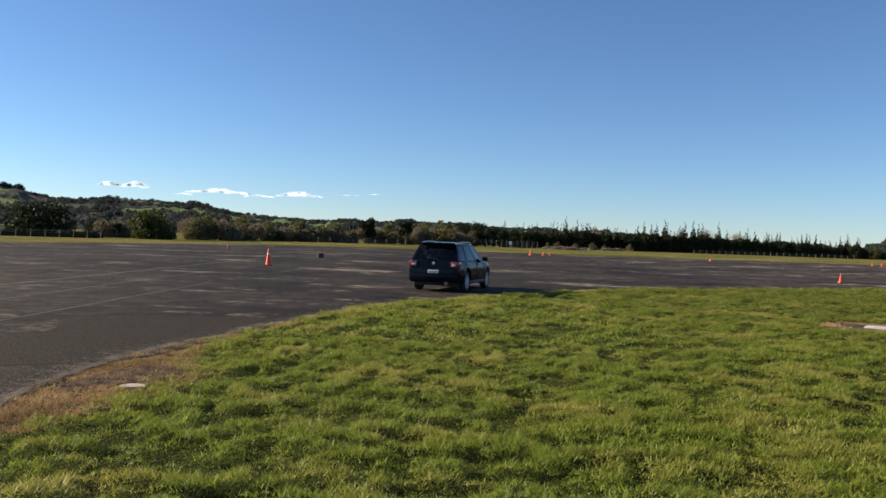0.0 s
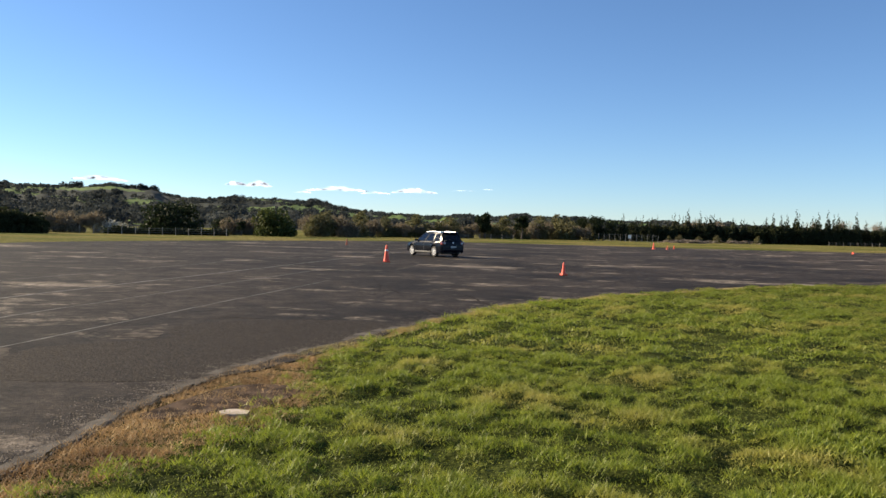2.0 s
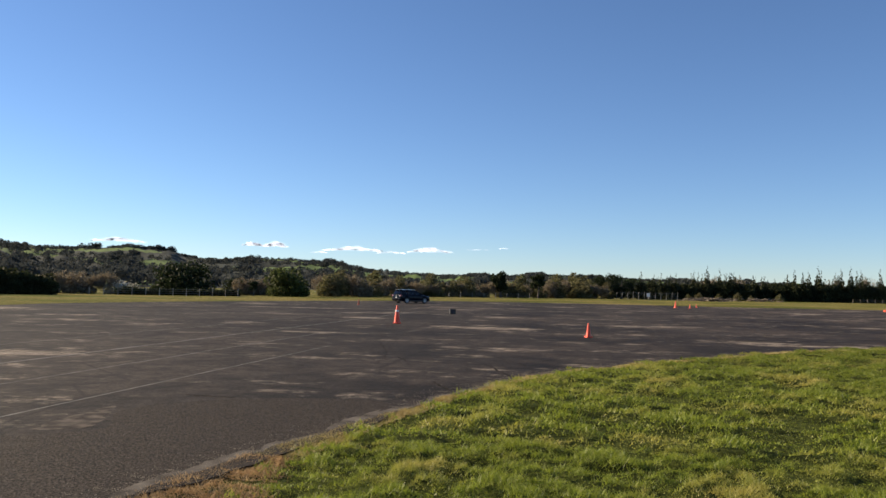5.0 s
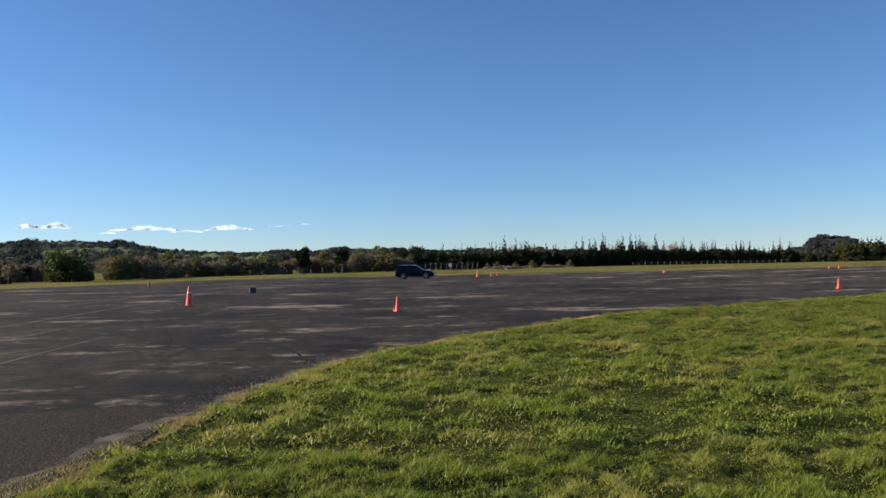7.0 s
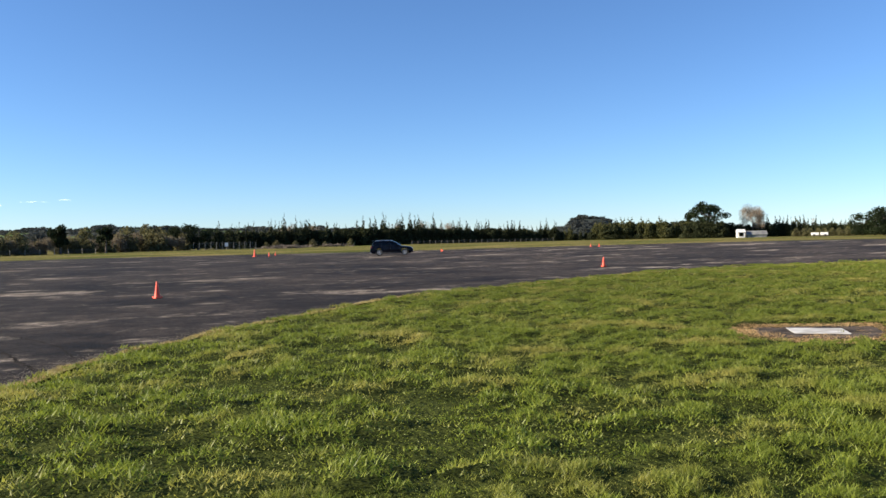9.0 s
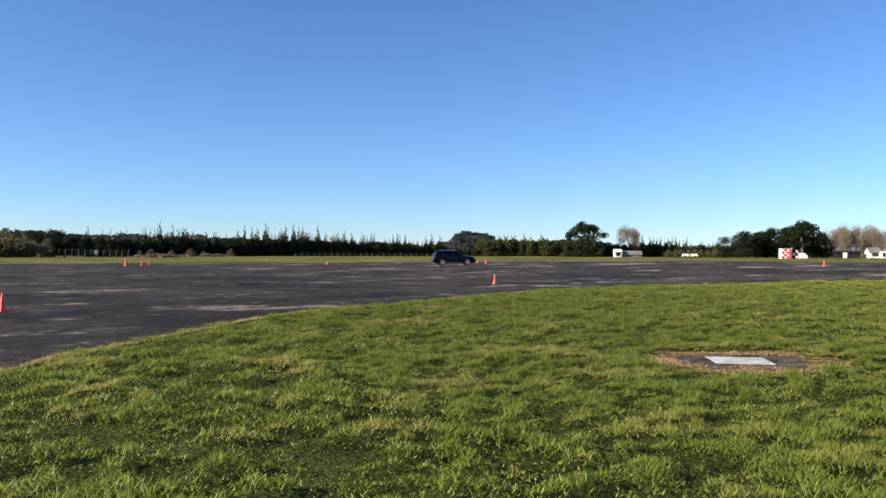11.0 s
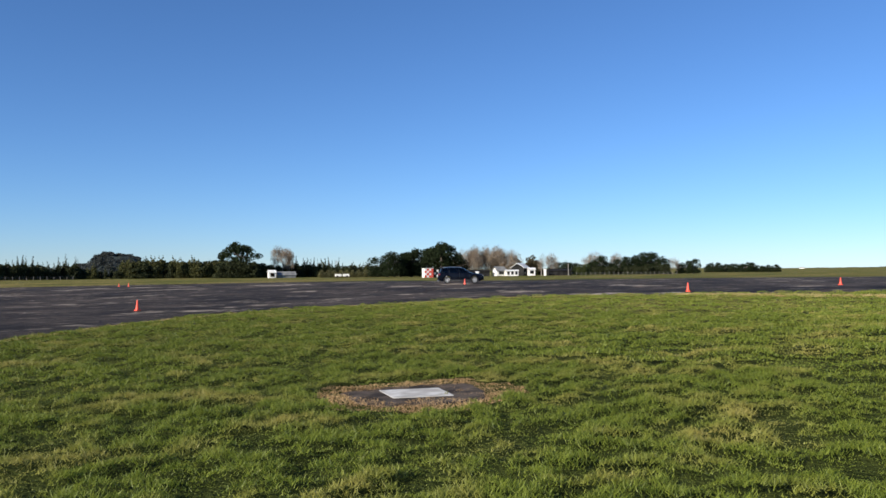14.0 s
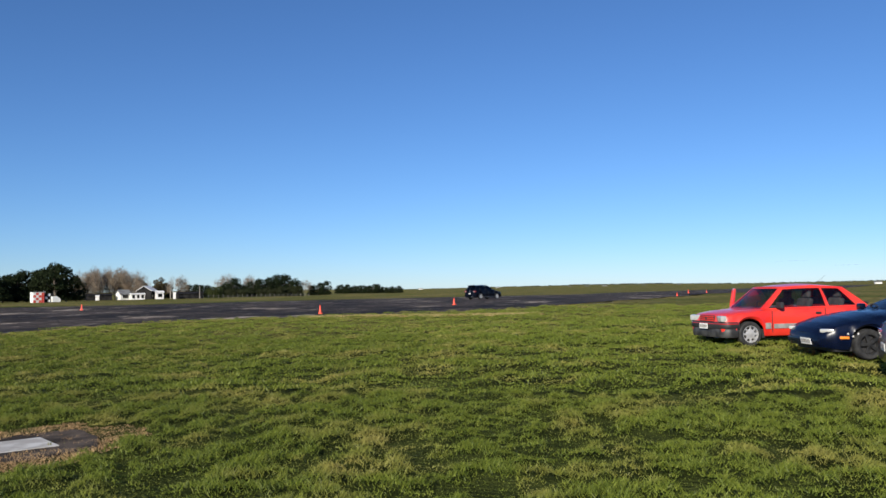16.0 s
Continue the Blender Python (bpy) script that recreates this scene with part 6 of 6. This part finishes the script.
def red_hatch():
    root = new("hatchback")
    tagged(root, "faded red three-door hatchback with an open door on grass", "car")
    st = [(-2.02, 0.66, 0.72), (-1.98, 0.74, 0.86), (-1.85, 0.78, 0.90), (-1.0, 0.81, 0.90), (0.5, 0.81, 0.87), (0.80, 0.805, 0.86), (1.5, 0.79, 0.80), (1.78, 0.775, 0.755), (1.90, 0.745, 0.725), (1.96, 0.71, 0.69), (1.99, 0.675, 0.63), (2.0, 0.65, 0.52)]
    part("body", body_shell(st, [(-1.22, 0.36, 0.29), (1.35, 0.36, 0.29)], 0.24, 0.02), M["red_paint"], root, smooth=32)
    side, end = cabin(root, M["red_paint"], M["glass"], (-1.86, 0.90), (0.98, 0.85), (-1.26, 1.345), (0.36, 1.360), 0.755, 0.60, [(0, 0.12), (0.385, 0.42), (0.955, 1.0)], 0.895, 0.845)
    underbody(root, 3.6, 0.66, 0.16)
    seats(root, (-0.15, -1.0), 0.36, 0.38)
    blob(root, "dashboard", (0.35, 1.3, 0.18), (0.55, 0, 0.80), M["black_plastic"], "", None, 0.05)
    bm = bmesh.new()
    lathe(bm, [(0.17, -0.012), (0.195, 0.0), (0.17, 0.012), (0.155, 0.0), (0.17, -0.012)], 22, "Z")
    sw = part("steering_wheel", bm, M["black_plastic"], root)
    sw.matrix_basis = pose(0.28, -0.36, 0.86, 0, -65, 0)
    wrap(root, "front_bumper", 2.05, 0.80, 0.42, 0.575, 0.42, M["black_plastic"], "black plastic bumper")
    wrap(root, "bumper_strip", 2.058, 0.808, 0.515, 0.545, 0.40, M["lamp_red"], "thin red strip")
    wrap(root, "front_apron", 2.03, 0.785, 0.22, 0.43, 0.36, M["apron"], "dark grey front apron")
    blob(root, "rear_bumper", (0.14, 1.52, 0.22), (-2.0, 0, 0.46), M["black_plastic"], "", None, 0.04)
    for z in (0.60, 0.645, 0.69):
        blob(root, "grille_bar", (0.03, 0.62, 0.026), (1.995, 0, z), M["red_paint"], "", None, 0.008)
    blob(root, "grille_back", (0.03, 0.64, 0.15), (1.98, 0, 0.645), M["black_plastic"], "", None, 0.01)
    blob(root, "badge", (0.02, 0.06, 0.07), (2.012, 0, 0.645), M["black_plastic"], "", None, 0.01)
    for s in (-1, 1):
        blob(root, "headlamp", (0.14, 0.39, 0.14), (1.935, s * 0.525, 0.648), M["lamp_clear"], "large rectangular headlamp", Matrix.Rotation(radians(s * -14), 4, "Z"), 0.035)
        blob(root, "tail_lamp", (0.08, 0.28, 0.16), (-1.99, s * 0.55, 0.72), M["lamp_red"], "red tail lamp", None, 0.03)
        blob(root, "side_moulding", (1.62, 0.03, 0.11), (-0.05, s * 0.815, 0.46), M["skirt_grey"], "grey door moulding", None, 0.012)
        blob(root, "side_moulding", (0.14, 0.03, 0.14), (0.905, s * 0.812, 0.47), M["skirt_grey"], "grey wing moulding", None, 0.012)
        blob(root, "door_handle", (0.14, 0.03, 0.05), (-0.42, s * 0.812, 0.745), M["black_plastic"], "black door handle", None, 0.012)
    mirrors(root, 0.62, 0.76, 0.94, M["black_plastic"])
    blob(root, "rear_spoiler", (0.20, 1.24, 0.04), (-1.86, 0, 0.965), M["black_plastic"], "black tailgate spoiler", Matrix.Rotation(radians(-8), 4, "Y"), 0.015)
    blob(root, "wiper", (0.03, 0.5, 0.02), (0.78, 0.2, 0.905), M["black_plastic"], "", Matrix.Rotation(radians(-12), 4, "Z"), 0.006)
    bm = bmesh.new()
    tube(bm, (-0.85, 0, 1.36), (-1.25, 0, 1.62), 0.006, 0.003, 5)
    part("aerial", bm, M["black_plastic"], root)
    plate(root, 2.088, 0.47, 1)
    plate(root, -2.08, 0.60, -1)
    door_lines(root, 0.812, ((0.80, 0.32, 0.82), (-0.60, 0.32, 0.86)))
    # far door, standing open, hinged at its front edge
    hinge = pose(0.80, -0.80, 0, 0, 0, 61)
    door = blob(root, "open_door", (1.18, 0.07, 0.52), (-0.60, 0, 0.60), M["red_paint"], "red door standing open", None, 0.03)
    door.matrix_basis = hinge
    bm = bmesh.new()
    for a, b in (((-0.05, 0, 0.86), (-0.52, 0.08, 1.30)), ((-0.52, 0.08, 1.30), (-1.12, 0.08, 1.31)), ((-1.12, 0.08, 1.31), (-1.16, 0, 0.86))):
        tube(bm, a, b, 0.032, 0.032, 6)
    part("window_frame", bm, M["red_paint"], door)
    for x in (1.35, -1.22):
        for y in (-0.70, 0.70):
            wheel(root, x, y, 0.29, 0.19, M["alloy"], 8, "silver slotted alloy rim", 0.40)
    return root


def dark_coupe(name, label, paint, rim):
    root = new(name)
    tagged(root, label, "car")
    st = [(-2.1, 0.60, 0.66), (-2.02, 0.74, 0.84), (-1.8, 0.80, 0.90), (-0.9, 0.84, 0.89), (0.6, 0.84, 0.86), (1.0, 0.835, 0.83), (1.5, 0.82, 0.74), (1.85, 0.75, 0.64), (2.02, 0.66, 0.55), (2.1, 0.50, 0.46)]
    part("body", body_shell(st, [(-1.2, 0.35, 0.29), (1.24, 0.35, 0.29)], 0.20, 0.04), paint, root, smooth=40)
    cabin(root, paint, M["glass"], (-1.85, 0.89), (0.55, 0.86), (-1.10, 1.19), (-0.32, 1.21), 0.77, 0.55, [(0, 0.16), (0.40, 0.44), (0.955, 1.0)], 0.89, 0.85)
    underbody(root, 3.7, 0.68, 0.13)
    seats(root, (-0.2,), 0.36, 0.30)
    bm = bmesh.new()
    lathe(bm, [(0.17, -0.012), (0.195, 0.0), (0.17, 0.012), (0.155, 0.0), (0.17, -0.012)], 22, "Z")
    sw = part("steering_wheel", bm, M["black_plastic"], root)
    sw.matrix_basis = pose(0.30, -0.36, 0.84, 0, -65, 0)
    for s in (-1, 1):
        blob(root, "headlamp", (0.26, 0.26, 0.075), (1.90, s * 0.55, 0.555), M["lamp_clear"], "slim clear headlamp", Matrix.Rotation(radians(s * -38), 4, "Z"), 0.03)
        blob(root, "side_lamp", (0.17, 0.04, 0.055), (1.72, s * 0.795, 0.43), M["lamp_amber"], "amber side lamp", Matrix.Rotation(radians(s * -16), 4, "Z"), 0.015)
        blob(root, "tail_lamp", (0.08, 0.40, 0.14), (-2.06, s * 0.46, 0.68), M["lamp_red"], "red tail lamp", None, 0.03)
        blob(root, "door_handle", (0.14, 0.03, 0.04), (-0.5, s * 0.84, 0.74), paint, "", None, 0.012)
        for i in range(3):
            blob(root, "decal", (0.03, 0.006, 0.03), (1.66 - i * 0.10, s * 0.818, 0.50 - 0.045 * (i % 2)), M["cone_white"], "small white sticker", Matrix.Rotation(radians(45), 4, "Y"), 0.0)
    blob(root, "front_bumper", (0.12, 1.16, 0.14), (2.05, 0, 0.34), paint, "", None, 0.04)
    mirrors(root, 0.30, 0.80, 0.93, paint)
    plate(root, 2.13, 0.34, 1, 12, 0.16)
    plate(root, -2.12, 0.50, -1)
    door_lines(root, 0.842, ((0.80, 0.30, 0.82), (-0.62, 0.30, 0.86)))
    for x in (1.24, -1.20):
        for y in (-0.73, 0.73):
            wheel(root, x, y, 0.292, 0.21, rim, 5)
    return root


def park(car, x, y, heading):
    f = Vector((math.sin(radians(heading)), math.cos(radians(heading))))
    l = Vector((-f.y, f.x))
    a, b = height(x + 1.3 * f.x, y + 1.3 * f.y), height(x - 1.3 * f.x, y - 1.3 * f.y)
    c, d = height(x + 0.75 * l.x, y + 0.75 * l.y), height(x - 0.75 * l.x, y - 0.75 * l.y)
    car.matrix_basis = pose(x, y, (a + b) / 2, 0, 0, 90 - heading) @ pose(0, 0, 0, math.degrees(math.atan2(c - d, 1.5)), -math.degrees(math.atan2(a - b, 2.6)), 0)


park(red_hatch(), 22.7, 7.40, -25)
park(dark_coupe("coupe", "deep blue low coupe with black wheels, parked on the grass", M["blue_paint"], M["black_alloy"]), 19.5, 5.68, -18)
park(dark_coupe("coupe", "charcoal car parked beside the blue coupe", M["grey_paint"], M["alloy"]), 15.7, 4.94, 187)
wagon, wagon_wheels = sport_wagon()

# seconds, x, y, compass heading of the wagon
DRIVE = [(0.0, 0.3, 27.7, 17), (0.25, 0.95, 31.9, 9), (0.5, 1.35, 36.6, -1), (0.75, 1.0, 39.7, -12), (1.0, 0.0, 42.6, -22), (1.5, -3.6, 48.2, -36), (2.0, -8.5, 53.8, -42), (2.5, -13.2, 58.6, -38), (3.0, -17.7, 64.8, -29),
         (3.5, -21.6, 73.0, -18), (4.0, -23.4, 81.5, -4), (4.5, -22.9, 90.0, 16), (5.0, -19.6, 97.0, 40), (5.5, -14.8, 101.0, 68), (6.0, -9.4, 101.8, 90), (6.5, -3.2, 101.0, 97), (7.0, 3.2, 99.8, 102),
         (7.5, 9.0, 97.6, 105), (8.0, 14.2, 95.4, 108), (8.5, 18.9, 92.4, 110), (9.0, 23.2, 89.2, 108), (9.5, 27.5, 87.4, 105), (10.0, 31.9, 86.2, 104), (10.5, 36.3, 85.2, 104), (11.0, 40.8, 84.0, 110), (11.5, 45.2, 82.2, 116), (12.0, 49.0, 79.0, 126),
         (12.5, 52.4, 75.0, 132), (13.0, 56.0, 70.8, 134), (13.5, 60.0, 65.2, 138), (14.0, 64.4, 58.3, 140), (14.5, 70.0, 51.2, 138), (15.0, 76.5, 43.6, 130), (15.5, 84.4, 35.4, 126), (16.0, 92.8, 27.0, 124)]


def motions():
    rows, dist, last = [], 0.0, None
    ts = [d[0] for d in DRIVE]
    for t, x, y, hd in DRIVE:
        f = Vector((math.sin(radians(hd)), math.cos(radians(hd))))
        slope = math.degrees(math.atan2(height(x + 1.3 * f.x, y + 1.3 * f.y) - height(x - 1.3 * f.x, y - 1.3 * f.y), 2.6))
        rows.append((t, pose(x, y, height(x, y) + 0.014, 0, 0, 90 - hd) @ pose(0, 0, 0, 0, -slope, 0)))
    walk(wagon, rows)
    # wheels roll with the way driven
    steps = [0.0]
    for (t0, x0, y0, _), (t1, x1, y1, _) in zip(DRIVE, DRIVE[1:]):
        steps.append(steps[-1] + math.hypot(x1 - x0, y1 - y0))
    for w in wagon_wheels:
        home = w.location.copy()
        spin = []
        for i in range(481):
            t = i / 30
            turn = math.degrees(float(np.interp(t, ts, steps)) / 0.33)
            spin.append((t, pose(home.x, home.y, home.z, 0, turn % 360, 0)))
        walk(w, spin)


motions()
